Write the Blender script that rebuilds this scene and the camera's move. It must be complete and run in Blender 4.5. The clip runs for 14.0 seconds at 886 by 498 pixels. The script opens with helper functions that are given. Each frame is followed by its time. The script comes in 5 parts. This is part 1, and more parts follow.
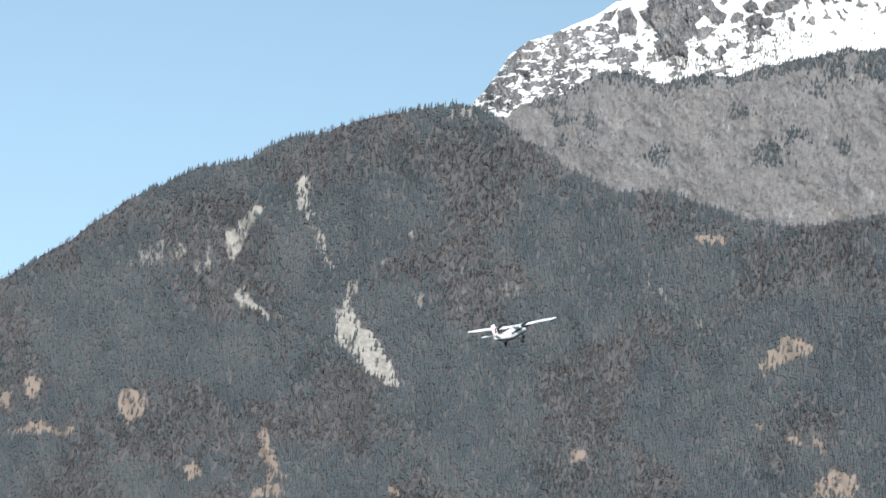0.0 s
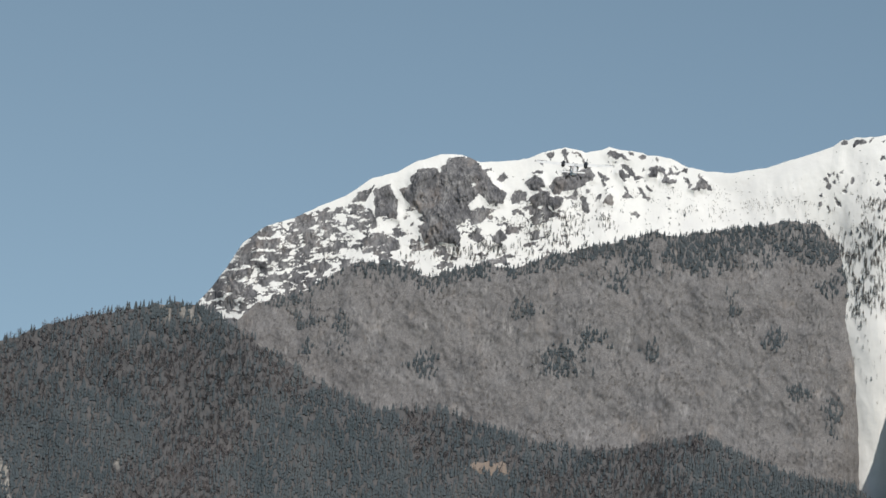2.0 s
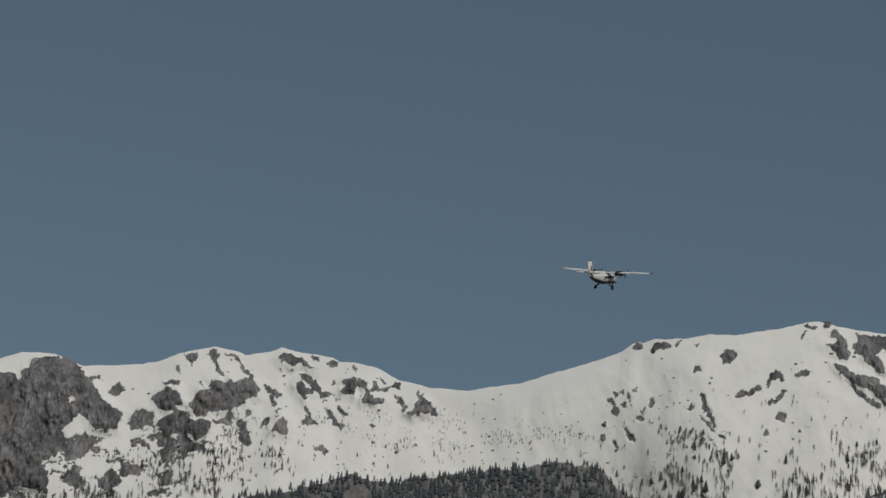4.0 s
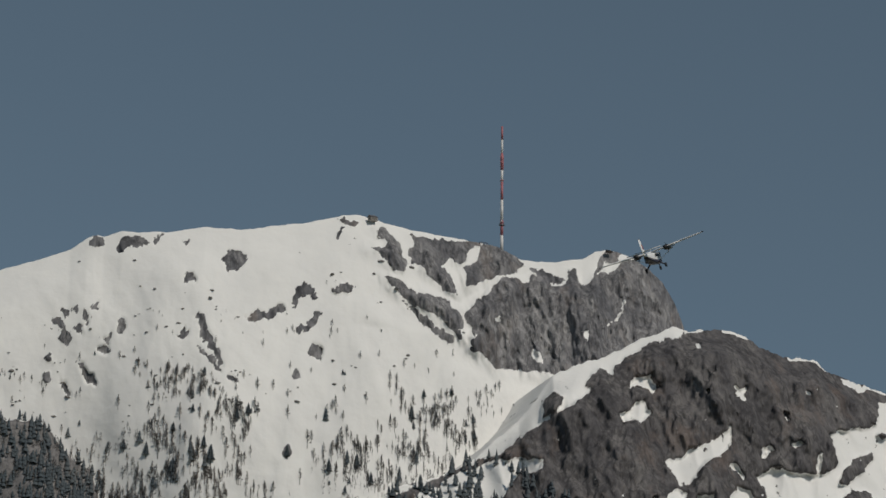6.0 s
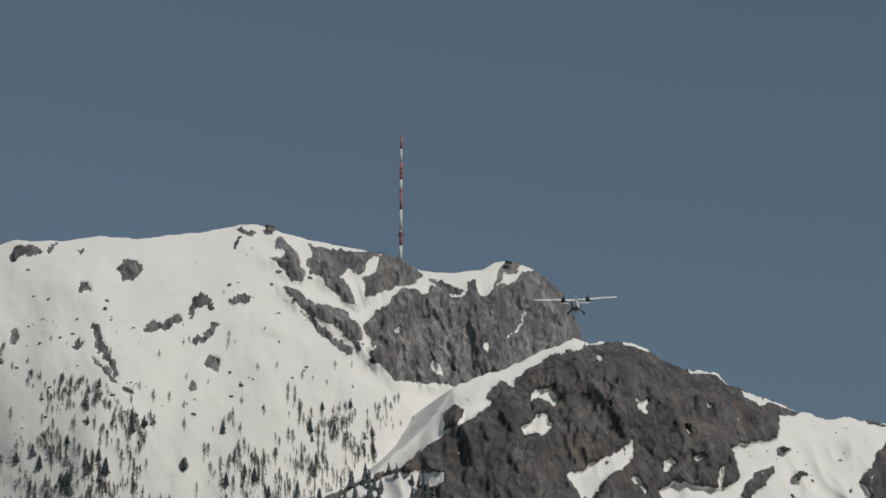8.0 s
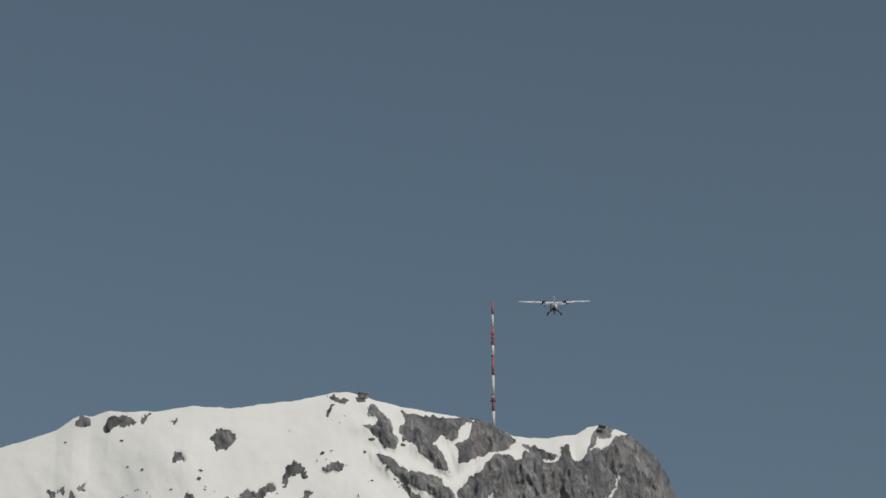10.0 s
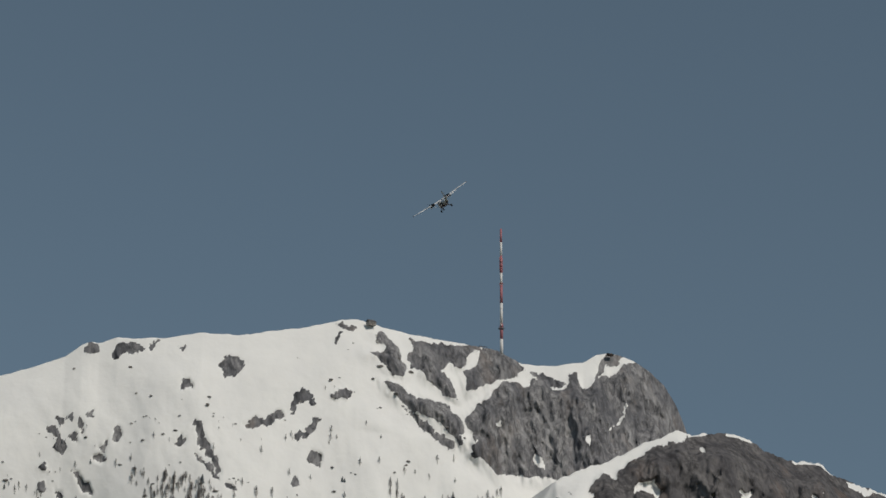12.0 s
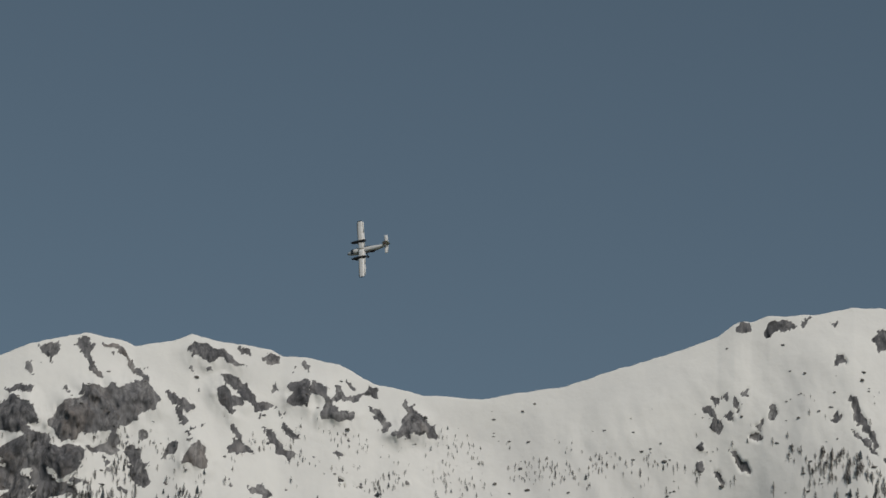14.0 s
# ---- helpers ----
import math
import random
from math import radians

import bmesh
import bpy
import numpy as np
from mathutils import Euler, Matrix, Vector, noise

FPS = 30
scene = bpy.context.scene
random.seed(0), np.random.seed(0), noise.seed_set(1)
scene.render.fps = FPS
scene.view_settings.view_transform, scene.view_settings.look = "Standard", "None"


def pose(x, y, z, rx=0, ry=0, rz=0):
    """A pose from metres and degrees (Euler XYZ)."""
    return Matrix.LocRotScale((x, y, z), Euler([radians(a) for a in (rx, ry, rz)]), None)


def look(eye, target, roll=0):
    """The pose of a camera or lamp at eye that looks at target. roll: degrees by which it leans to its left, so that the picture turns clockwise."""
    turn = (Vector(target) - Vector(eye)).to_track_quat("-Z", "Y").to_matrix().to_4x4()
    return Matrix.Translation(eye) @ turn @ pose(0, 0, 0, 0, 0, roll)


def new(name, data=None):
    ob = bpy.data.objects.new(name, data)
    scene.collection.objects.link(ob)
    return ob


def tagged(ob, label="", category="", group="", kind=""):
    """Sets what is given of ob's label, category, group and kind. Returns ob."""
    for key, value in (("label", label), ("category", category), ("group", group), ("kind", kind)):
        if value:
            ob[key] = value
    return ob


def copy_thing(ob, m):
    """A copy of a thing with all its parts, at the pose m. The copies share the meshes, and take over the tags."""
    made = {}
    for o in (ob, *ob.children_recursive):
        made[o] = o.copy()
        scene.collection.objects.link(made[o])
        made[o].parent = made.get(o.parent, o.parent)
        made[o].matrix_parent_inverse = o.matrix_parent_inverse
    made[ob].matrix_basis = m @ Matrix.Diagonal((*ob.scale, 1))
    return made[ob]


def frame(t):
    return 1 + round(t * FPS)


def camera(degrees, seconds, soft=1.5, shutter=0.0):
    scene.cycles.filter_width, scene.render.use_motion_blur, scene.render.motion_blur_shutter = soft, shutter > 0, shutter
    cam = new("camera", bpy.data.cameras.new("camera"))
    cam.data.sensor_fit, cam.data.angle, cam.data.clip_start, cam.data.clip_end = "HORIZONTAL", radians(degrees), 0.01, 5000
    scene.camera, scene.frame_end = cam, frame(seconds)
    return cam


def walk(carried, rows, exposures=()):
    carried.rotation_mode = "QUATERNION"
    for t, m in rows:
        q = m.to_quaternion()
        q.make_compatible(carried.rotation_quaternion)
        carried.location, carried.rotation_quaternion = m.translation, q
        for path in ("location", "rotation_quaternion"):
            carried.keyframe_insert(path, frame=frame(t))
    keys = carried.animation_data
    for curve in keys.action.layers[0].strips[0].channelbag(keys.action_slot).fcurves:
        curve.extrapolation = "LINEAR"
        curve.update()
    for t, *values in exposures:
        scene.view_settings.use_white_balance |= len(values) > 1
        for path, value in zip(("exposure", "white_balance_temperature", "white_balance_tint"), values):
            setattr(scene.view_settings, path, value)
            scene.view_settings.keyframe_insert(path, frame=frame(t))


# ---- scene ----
# ---------------------------------------------------------------- camera
cam = camera(17.823, 14.0, soft=1.6, shutter=0.0)
PATH = [
    (0.0, -4.426, -128.809, 18.019, 91.3357, -4.0519, 2.6773),
    (0.5, -4.488, -127.844, 17.974, 93.3824, -4.0998, 1.8824),
    (1.0, -3.984, -121.813, 17.698, 93.6535, -3.6836, 0.2299),
    (1.5, -3.113, -110.523, 18.831, 93.9444, -3.5701, -0.2921),
    (2.0, -3.122, -93.393, 19.427, 96.1796, -3.3848, -1.8884),
    (2.5, -2.886, -78.246, 19.600, 98.8079, -3.0861, -3.0549),
    (3.0, -2.187, -63.425, 19.826, 101.1386, -3.2973, -6.1545),
    (3.5, -1.063, -50.614, 20.619, 102.4116, -3.3193, -7.9192),
    (4.0, -0.348, -38.011, 21.802, 103.8072, -3.1175, -9.8149),
    (4.2, -0.281, -33.397, 21.944, 104.4337, -3.0518, -11.4791),
    (6.3, 0.000, 0.000, 26.000, 104.4810, 0.0289, -29.6064),
    (6.5, 0.000, 0.000, 26.000, 104.2403, 0.2469, -30.4050),
    (7.0, 0.000, 0.000, 26.000, 104.7855, 0.2998, -28.9424),
    (7.2, 0.000, 0.000, 26.000, 104.8534, 0.3662, -29.2992),
    (9.3, 0.000, 0.000, 26.000, 106.7244, 0.2380, -30.2102),
    (9.5, 0.000, 0.000, 26.000, 107.3444, 0.6787, -29.8597),
    (10.0, 0.000, 0.000, 26.000, 108.5601, 0.2273, -27.9526),
    (10.5, 0.000, 0.000, 26.000, 108.8533, 0.4023, -29.4286),
    (11.0, 0.000, 0.000, 26.000, 108.2343, 0.2078, -29.5108),
    (11.5, 0.000, 0.000, 26.000, 107.8618, 0.1319, -30.0201),
    (12.0, 0.000, 0.000, 26.000, 107.0928, 0.0044, -27.8413),
    (12.5, 0.000, 0.000, 26.000, 107.6008, -0.3469, -25.4405),
    (13.0, 0.000, 0.000, 26.000, 107.4367, -1.0535, -21.9603),
    (13.5, 0.000, 0.000, 26.000, 106.9708, -0.8149, -20.4664),
    (14.0, 0.000, 0.000, 26.000, 106.5040, -1.3384, -14.5839),
]
EXPOSURES = [(0.0, 1.09, 6100, 11), (0.5, 0.89, 6150, 11), (1.0, 0.74, 6250, 11), (1.5, 0.49, 6300, 12), (2.0, 0.34, 6350, 12), (2.5, 0.14, 6400, 12),
             (3.0, -0.13, 6450, 12), (3.5, -0.40, 6500, 12), (4.0, -0.58, 6500, 12), (4.2, -0.58, 6500, 12), (6.3, -0.40, 6550, 12), (7.2, -0.40, 6550, 12),
             (9.3, -0.20, 6530, 12), (11.0, -0.20, 6530, 12), (12.5, -0.32, 6530, 12), (14.0, -0.47, 6550, 12)]
walk(cam, [(r[0], pose(*r[1:])) for r in PATH], EXPOSURES)

# ---------------------------------------------------------------- world and sun
SUN_ELEVATION, SUN_AZIMUTH = 41.0, 165.0     # azimuth clockwise from +y
world = bpy.data.worlds.new("sky")
scene.world = world
world.use_nodes = True
wn, wl = world.node_tree.nodes, world.node_tree.links
sky = wn.new("ShaderNodeTexSky")
sky.sky_type = "NISHITA"
sky.sun_disc = False
sky.sun_elevation = radians(SUN_ELEVATION)
sky.sun_rotation = radians(SUN_AZIMUTH)
sky.altitude = 1200.0
sky.air_density, sky.dust_density, sky.ozone_density = 1.0, 0.4, 1.2
# the horizon's pale band lies below the mountains: lift the sky's own horizon
way = wn.new("ShaderNodeTexCoord")
lift = wn.new("ShaderNodeVectorMath")
lift.operation = "MULTIPLY_ADD"
lift.inputs[1].default_value, lift.inputs[2].default_value = (1.0, 1.0, 0.75), (0.0, 0.0, 0.17)
unit = wn.new("ShaderNodeVectorMath")
unit.operation = "NORMALIZE"
wl.new(way.outputs["Generated"], lift.inputs[0])
wl.new(lift.outputs[0], unit.inputs[0])
wl.new(unit.outputs[0], sky.inputs[0])
haze = wn.new("ShaderNodeHueSaturation")
haze.inputs["Hue"].default_value = 0.475
haze.inputs["Saturation"].default_value = 0.8
wl.new(sky.outputs[0], haze.inputs["Color"])
wl.new(haze.outputs[0], wn["Background"].inputs[0])
wn["Background"].inputs[1].default_value = 0.064

sun = new("sun", bpy.data.lights.new("sun", "SUN"))
sun.data.energy = 2.5
sun.data.angle = radians(0.55)
sun.data.color = (1.0, 0.94, 0.83)
a, e = radians(SUN_AZIMUTH), radians(SUN_ELEVATION)
sun_way = Vector((math.sin(a) * math.cos(e), math.cos(a) * math.cos(e), math.sin(e)))
sun.matrix_world = look(tuple(sun_way * 300), (0, 0, 0))


# ---------------------------------------------------------------- materials
def material(name, rough=0.8, metal=0.0):
    m = bpy.data.materials.new(name)
    m.use_nodes = True
    b = m.node_tree.nodes["Principled BSDF"]
    b.inputs["Roughness"].default_value = rough
    b.inputs["Metallic"].default_value = metal
    return m, m.node_tree.nodes, m.node_tree.links, b


def noise_node(n, l, scale, detail=6.0, rough=0.6, stretch=None):
    """Noise in the object's metres; stretch scales the axes."""
    tc = n.new("ShaderNodeTexCoord")
    t = n.new("ShaderNodeTexNoise")
    t.inputs["Scale"].default_value = scale
    t.inputs["Detail"].default_value = detail
    t.inputs["Roughness"].default_value = rough
    if stretch:
        mp = n.new("ShaderNodeMapping")
        mp.inputs["Scale"].default_value = stretch
        l.new(tc.outputs["Object"], mp.inputs[0])
        l.new(mp.outputs[0], t.inputs["Vector"])
    else:
        l.new(tc.outputs["Object"], t.inputs["Vector"])
    return t.outputs[0]


def ramp(n, l, fac, stops):
    r = n.new("ShaderNodeValToRGB")
    while len(r.color_ramp.elements) < len(stops):
        r.color_ramp.elements.new(0.5)
    for el, (p, c) in zip(r.color_ramp.elements, stops):
        el.position, el.color = p, (*c, 1)
    l.new(fac, r.inputs[0])
    return r.outputs[0]


def mix(n, l, fac, a, b, mode="MIX"):
    m = n.new("ShaderNodeMix")
    m.data_type, m.blend_type = "RGBA", mode
    if isinstance(fac, float):
        m.inputs[0].default_value = fac
    else:
        l.new(fac, m.inputs[0])
    for s, v in ((6, a), (7, b)):
        if isinstance(v, tuple):
            m.inputs[s].default_value = (*v, 1)
        else:
            l.new(v, m.inputs[s])
    return m.outputs[2]


def maths(n, l, op, a, b=0.0, c=None):
    m = n.new("ShaderNodeMath")
    m.operation = op
    for i, v in enumerate((a, b, c)):
        if v is None:
            continue
        if isinstance(v, (int, float)):
            m.inputs[i].default_value = v
        else:
            l.new(v, m.inputs[i])
    return m.outputs[0]


def bump(n, l, b, height, strength, distance):
    k = n.new("ShaderNodeBump")
    k.inputs["Strength"].default_value = strength
    k.inputs["Distance"].default_value = distance
    l.new(height, k.inputs["Height"])
    l.new(k.outputs[0], b.inputs["Normal"])


def edge_mask(n, l, attribute, wobble, amount, lo, hi):
    """A cover's mask from the mesh, with its edge broken up by fine noise."""
    at = n.new("ShaderNodeAttribute")
    at.attribute_name = attribute
    w = maths(n, l, "MULTIPLY_ADD", maths(n, l, "SUBTRACT", wobble, 0.5), amount, at.outputs["Fac"])
    mr = n.new("ShaderNodeMapRange")
    mr.interpolation_type = "SMOOTHSTEP"
    mr.inputs[1].default_value, mr.inputs[2].default_value = lo, hi
    l.new(w, mr.inputs[0])
    return mr.outputs[0]


def rock_colour(n, l, dark, mid, light, warm):
    base = ramp(n, l, noise_node(n, l, 1.3, 10, 0.72, (1.0, 1.0, 0.45)), [(0.38, dark), (0.49, mid), (0.61, light)])
    streak = noise_node(n, l, 6.0, 8, 0.7, (1.0, 1.0, 0.14))
    base = mix(n, l, ramp(n, l, streak, [(0.42, (0, 0, 0)), (0.66, (0.75,) * 3)]), base, dark)
    for scale, tall, width, deep in ((0.9, 0.35, 0.03, 0.75), (2.6, 0.4, 0.04, 0.6)):
        seam = maths(n, l, "ABSOLUTE", maths(n, l, "SUBTRACT", noise_node(n, l, scale, 7, 0.65, (1.0, 1.0, tall)), 0.5))
        base = mix(n, l, ramp(n, l, seam, [(0.0, (deep,) * 3), (width, (0, 0, 0))]), base, tuple(0.55 * v for v in dark))
    rust = noise_node(n, l, 0.8, 7, 0.68, (1.0, 1.0, 0.5))
    return mix(n, l, ramp(n, l, rust, [(0.54, (0, 0, 0)), (0.7, (0.5,) * 3)]), base, warm)


def make_snow_rock(name, dark, mid, light, warm):
    m, n, l, b = material(name, 0.75)
    fine = noise_node(n, l, 4.5, 12, 0.78)
    rock = rock_colour(n, l, dark, mid, light, warm)
    snow = ramp(n, l, noise_node(n, l, 0.7, 6, 0.6), [(0.3, (0.8, 0.795, 0.775)), (0.65, (0.88, 0.872, 0.842))])
    mask = edge_mask(n, l, "rock", fine, 1.15, 0.45, 0.55)
    l.new(mix(n, l, mask, snow, rock), b.inputs["Base Color"])
    crack = noise_node(n, l, 4.2, 10, 0.7, (1.0, 1.0, 0.5))
    crack.node.noise_type = "RIDGED_MULTIFRACTAL"
    crack.node.normalize = True
    rel = maths(n, l, "MULTIPLY", crack, mask)
    rel = maths(n, l, "MULTIPLY_ADD", noise_node(n, l, 2.5, 5, 0.5), 0.12, rel)
    bump(n, l, b, rel, 0.9, 0.22)
    b.inputs["Specular IOR Level"].default_value = 0.2
    return m


def make_grey_cliff():
    m, n, l, b = material("scrubby_grey_cliff", 0.9)
    rock = rock_colour(n, l, (0.155, 0.153, 0.158), (0.25, 0.244, 0.245), (0.36, 0.347, 0.34), (0.38, 0.32, 0.27))
    scrub = ramp(n, l, noise_node(n, l, 14.0, 8, 0.75), [(0.36, (0.12, 0.117, 0.12)), (0.62, (0.29, 0.278, 0.273))])
    where = ramp(n, l, noise_node(n, l, 0.8, 9, 0.7), [(0.4, (0.05,) * 3), (0.56, (1.0,) * 3)])
    l.new(mix(n, l, where, rock, scrub), b.inputs["Base Color"])
    bump(n, l, b, noise_node(n, l, 9.0, 10, 0.8, (1.0, 1.0, 0.7)), 0.45, 0.08)
    b.inputs["Specular IOR Level"].default_value = 0.15
    return m


def make_forest_floor():
    m, n, l, b = material("forest_floor_and_scree", 0.95)
    fine = noise_node(n, l, 8.0, 9, 0.72)
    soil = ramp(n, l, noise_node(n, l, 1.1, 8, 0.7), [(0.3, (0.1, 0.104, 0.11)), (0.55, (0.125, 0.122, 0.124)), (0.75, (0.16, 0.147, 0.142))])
    scree = ramp(n, l, noise_node(n, l, 3.5, 9, 0.75), [(0.3, (0.22, 0.205, 0.185)), (0.6, (0.43, 0.405, 0.37))])
    mask = edge_mask(n, l, "scree", fine, 0.7, 0.32, 0.85)
    dry = edge_mask(n, l, "meadow", fine, 0.6, 0.4, 0.6)
    soil = mix(n, l, dry, soil, (0.27, 0.22, 0.185))
    l.new(mix(n, l, mask, soil, scree), b.inputs["Base Color"])
    bump(n, l, b, fine, 0.4, 0.08)
    b.inputs["Specular IOR Level"].default_value = 0.1
    return m


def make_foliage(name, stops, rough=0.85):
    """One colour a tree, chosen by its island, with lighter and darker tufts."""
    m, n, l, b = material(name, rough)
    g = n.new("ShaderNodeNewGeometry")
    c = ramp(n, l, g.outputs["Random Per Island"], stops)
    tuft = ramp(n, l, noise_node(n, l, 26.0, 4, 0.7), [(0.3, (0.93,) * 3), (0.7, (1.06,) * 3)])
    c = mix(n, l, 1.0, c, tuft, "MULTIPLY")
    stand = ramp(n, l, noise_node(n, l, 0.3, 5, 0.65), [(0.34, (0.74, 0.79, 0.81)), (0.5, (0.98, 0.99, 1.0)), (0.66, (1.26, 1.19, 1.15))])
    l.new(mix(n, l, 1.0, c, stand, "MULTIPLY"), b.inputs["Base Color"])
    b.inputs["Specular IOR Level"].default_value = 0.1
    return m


def make_meadow():
    m, n, l, b = material("valley_meadow", 0.95)
    c = ramp(n, l, noise_node(n, l, 0.05, 8, 0.65), [(0.35, (0.06, 0.08, 0.035)), (0.6, (0.14, 0.13, 0.07))])
    l.new(c, b.inputs["Base Color"])
    bump(n, l, b, noise_node(n, l, 3.0, 6, 0.6), 0.5, 0.05)
    return m


def make_paint(name, colour, rough=0.45, metal=0.0, dirt=0.12):
    """Painted or bare metal, a little streaked and scuffed."""
    m, n, l, b = material(name, rough, metal)
    d = noise_node(n, l, 14.0, 6, 0.65)
    low = tuple(v * (1 - 2.2 * dirt) for v in colour)
    l.new(ramp(n, l, d, [(0.3, low), (0.6, colour)]), b.inputs["Base Color"])
    l.new(ramp(n, l, noise_node(n, l, 60.0, 4, 0.6), [(0.3, (rough * 0.8,) * 3), (0.7, (min(1, rough * 1.25),) * 3)]), b.inputs["Roughness"])
    return m


SNOW_ROCK = make_snow_rock("snow_and_grey_limestone", (0.115, 0.116, 0.126), (0.23, 0.227, 0.233), (0.36, 0.353, 0.35), (0.3, 0.25, 0.215))
BROWN_ROCK = make_snow_rock("snow_and_brown_limestone", (0.082, 0.079, 0.084), (0.138, 0.131, 0.132), (0.2, 0.19, 0.184), (0.23, 0.175, 0.145))
GREY_CLIFF = make_grey_cliff()
FOREST_FLOOR = make_forest_floor()
MEADOW = make_meadow()
# distance haze is mixed into the needle colour: paler and bluer than spruce green
HAZED_SPRUCE = make_foliage("haze_tinted_spruce_needles", [(0.0, (0.082, 0.099, 0.11)), (1.0, (0.096, 0.112, 0.12))])
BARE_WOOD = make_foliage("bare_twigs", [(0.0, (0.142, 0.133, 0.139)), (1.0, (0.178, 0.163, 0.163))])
GREY_TWIGS = make_foliage("grey_twigs", [(0.0, (0.16, 0.155, 0.155)), (0.5, (0.235, 0.226, 0.22)), (1.0, (0.3, 0.288, 0.275))])
LARCH_WOOD = make_foliage("larch_twigs", [(0.0, (0.145, 0.14, 0.138)), (1.0, (0.24, 0.228, 0.218))])


# ---------------------------------------------------------------- noise
PERM = np.random.RandomState(7).permutation(512)
PERM = np.concatenate([PERM, PERM, PERM])
GRAD = np.random.RandomState(8).normal(size=(512, 2))
GRAD /= np.linalg.norm(GRAD, axis=1)[:, None]


def perlin(x, y):
    xi, yi = np.floor(x).astype(int), np.floor(y).astype(int)
    xf, yf = x - xi, y - yi
    sx, sy = xf * xf * xf * (xf * (xf * 6 - 15) + 10), yf * yf * yf * (yf * (yf * 6 - 15) + 10)

    def corner(i, j):
        g = GRAD[PERM[PERM[(xi + i) & 511] + ((yi + j) & 511)]]
        return g[..., 0] * (xf - i) + g[..., 1] * (yf - j)
    top = corner(0, 0) * (1 - sx) + corner(1, 0) * sx
    low = corner(0, 1) * (1 - sx) + corner(1, 1) * sx
    return (top * (1 - sy) + low * sy) * 1.5


def fbm(x, y, octaves=5, gain=0.5):
    s, amp = 0.0, 1.0
    for k in range(octaves):
        s = s + amp * perlin(x * 2 ** k + 17.3 * k, y * 2 ** k - 9.1 * k)
        amp *= gain
    return s


def ridged(x, y, octaves=5, gain=0.55):
    s, amp = 0.0, 1.0
    for k in range(octaves):
        s = s + amp * (1 - 2 * np.abs(perlin(x * 2 ** k + 31.7 * k, y * 2 ** k + 5.3 * k)))
        amp *= gain
    return s


def step(x, lo, hi):
    t = np.clip((x - lo) / (hi - lo), 0, 1)
    return t * t * (3 - 2 * t)


def inside(x, z, corners, soft):
    """1 inside a polygon, 0 outside, over a border of that width."""
    p = np.array(corners, float)
    box = (x > p[:, 0].min() - soft) & (x < p[:, 0].max() + soft) & (z > p[:, 1].min() - soft) & (z < p[:, 1].max() + soft)
    out = np.zeros(x.shape)
    if not box.any():
        return out
    out[box] = inside_near(x[box], z[box], p, soft)
    return out


def inside_near(x, z, p, soft):
    q = np.roll(p, -1, 0)
    near, odd = np.full(x.shape, 1e9), np.zeros(x.shape, bool)
    for (ax, az), (bx, bz) in zip(p, q):
        t = np.clip(((x - ax) * (bx - ax) + (z - az) * (bz - az)) / ((bx - ax) ** 2 + (bz - az) ** 2), 0, 1)
        near = np.minimum(near, np.hypot(x - ax - t * (bx - ax), z - az - t * (bz - az)))
        if az != bz:
            odd ^= ((az > z) != (bz > z)) & (x < (bx - ax) * (z - az) / (bz - az) + ax)
    return step(np.where(odd, near, -near), -soft, soft)


def spots(x, z, rows):
    """Rows of x, z, half width, half height, lean in degrees."""
    out = np.zeros(x.shape)
    for cx, cz, rx, rz, lean in rows:
        c, s = math.cos(radians(lean)), math.sin(radians(lean))
        d = np.hypot(((x - cx) * c + (z - cz) * s) / rx, (-(x - cx) * s + (z - cz) * c) / rz)
        out = np.maximum(out, 1 - step(d, 0.35, 1.35))
    return out


# ---------------------------------------------------------------- mountains
# Each flank is given over (u, w): along and up a plane that faces the valley;
# a depth then carries every place of it forwards or back along its sight line.
def carried_to(eye, plane, u, w, depth):
    k = (depth - eye[1]) / (plane - eye[1])
    return eye[0] + (u - eye[0]) * k, depth, eye[2] + (w - eye[2]) * k


def profile(rows):
    xs, zs = [r[0] for r in rows], [r[1] for r in rows]
    return lambda u: np.interp(u, xs, zs)


# the crest of the snowy massif, its western and its eastern half
WEST_CREST = [(-13.5, 28), (-12.12, 32.4), (-11.4, 33.32), (-10.64, 34.49), (-9.9, 35.8), (-8.7, 36.81), (-7.19, 37.33), (-5.84, 38.09), (-4.47, 38.72), (-3.12, 39.77), (-1.73, 40.23), (-0.64, 40.9), (-0.02, 41.12), (0.64, 41.36), (1.31, 41.41), (1.77, 41.41), (2.35, 41.22), (2.82, 41.05), (4.51, 41.24), (5.41, 41.43), (5.74, 41.58), (6.11, 41.8), (6.73, 41.97), (7.36, 42.17), (8.01, 42.11), (8.33, 42.02), (8.53, 41.94), (9.3, 42.12), (9.81, 42.34), (10.2, 42.28), (10.6, 42.21), (11.26, 42.18), (11.66, 42.13), (11.93, 41.99), (12.59, 42.01), (13.26, 41.93), (13.81, 41.67), (14.22, 41.5), (15.3, 41.36), (16.66, 41.38)]
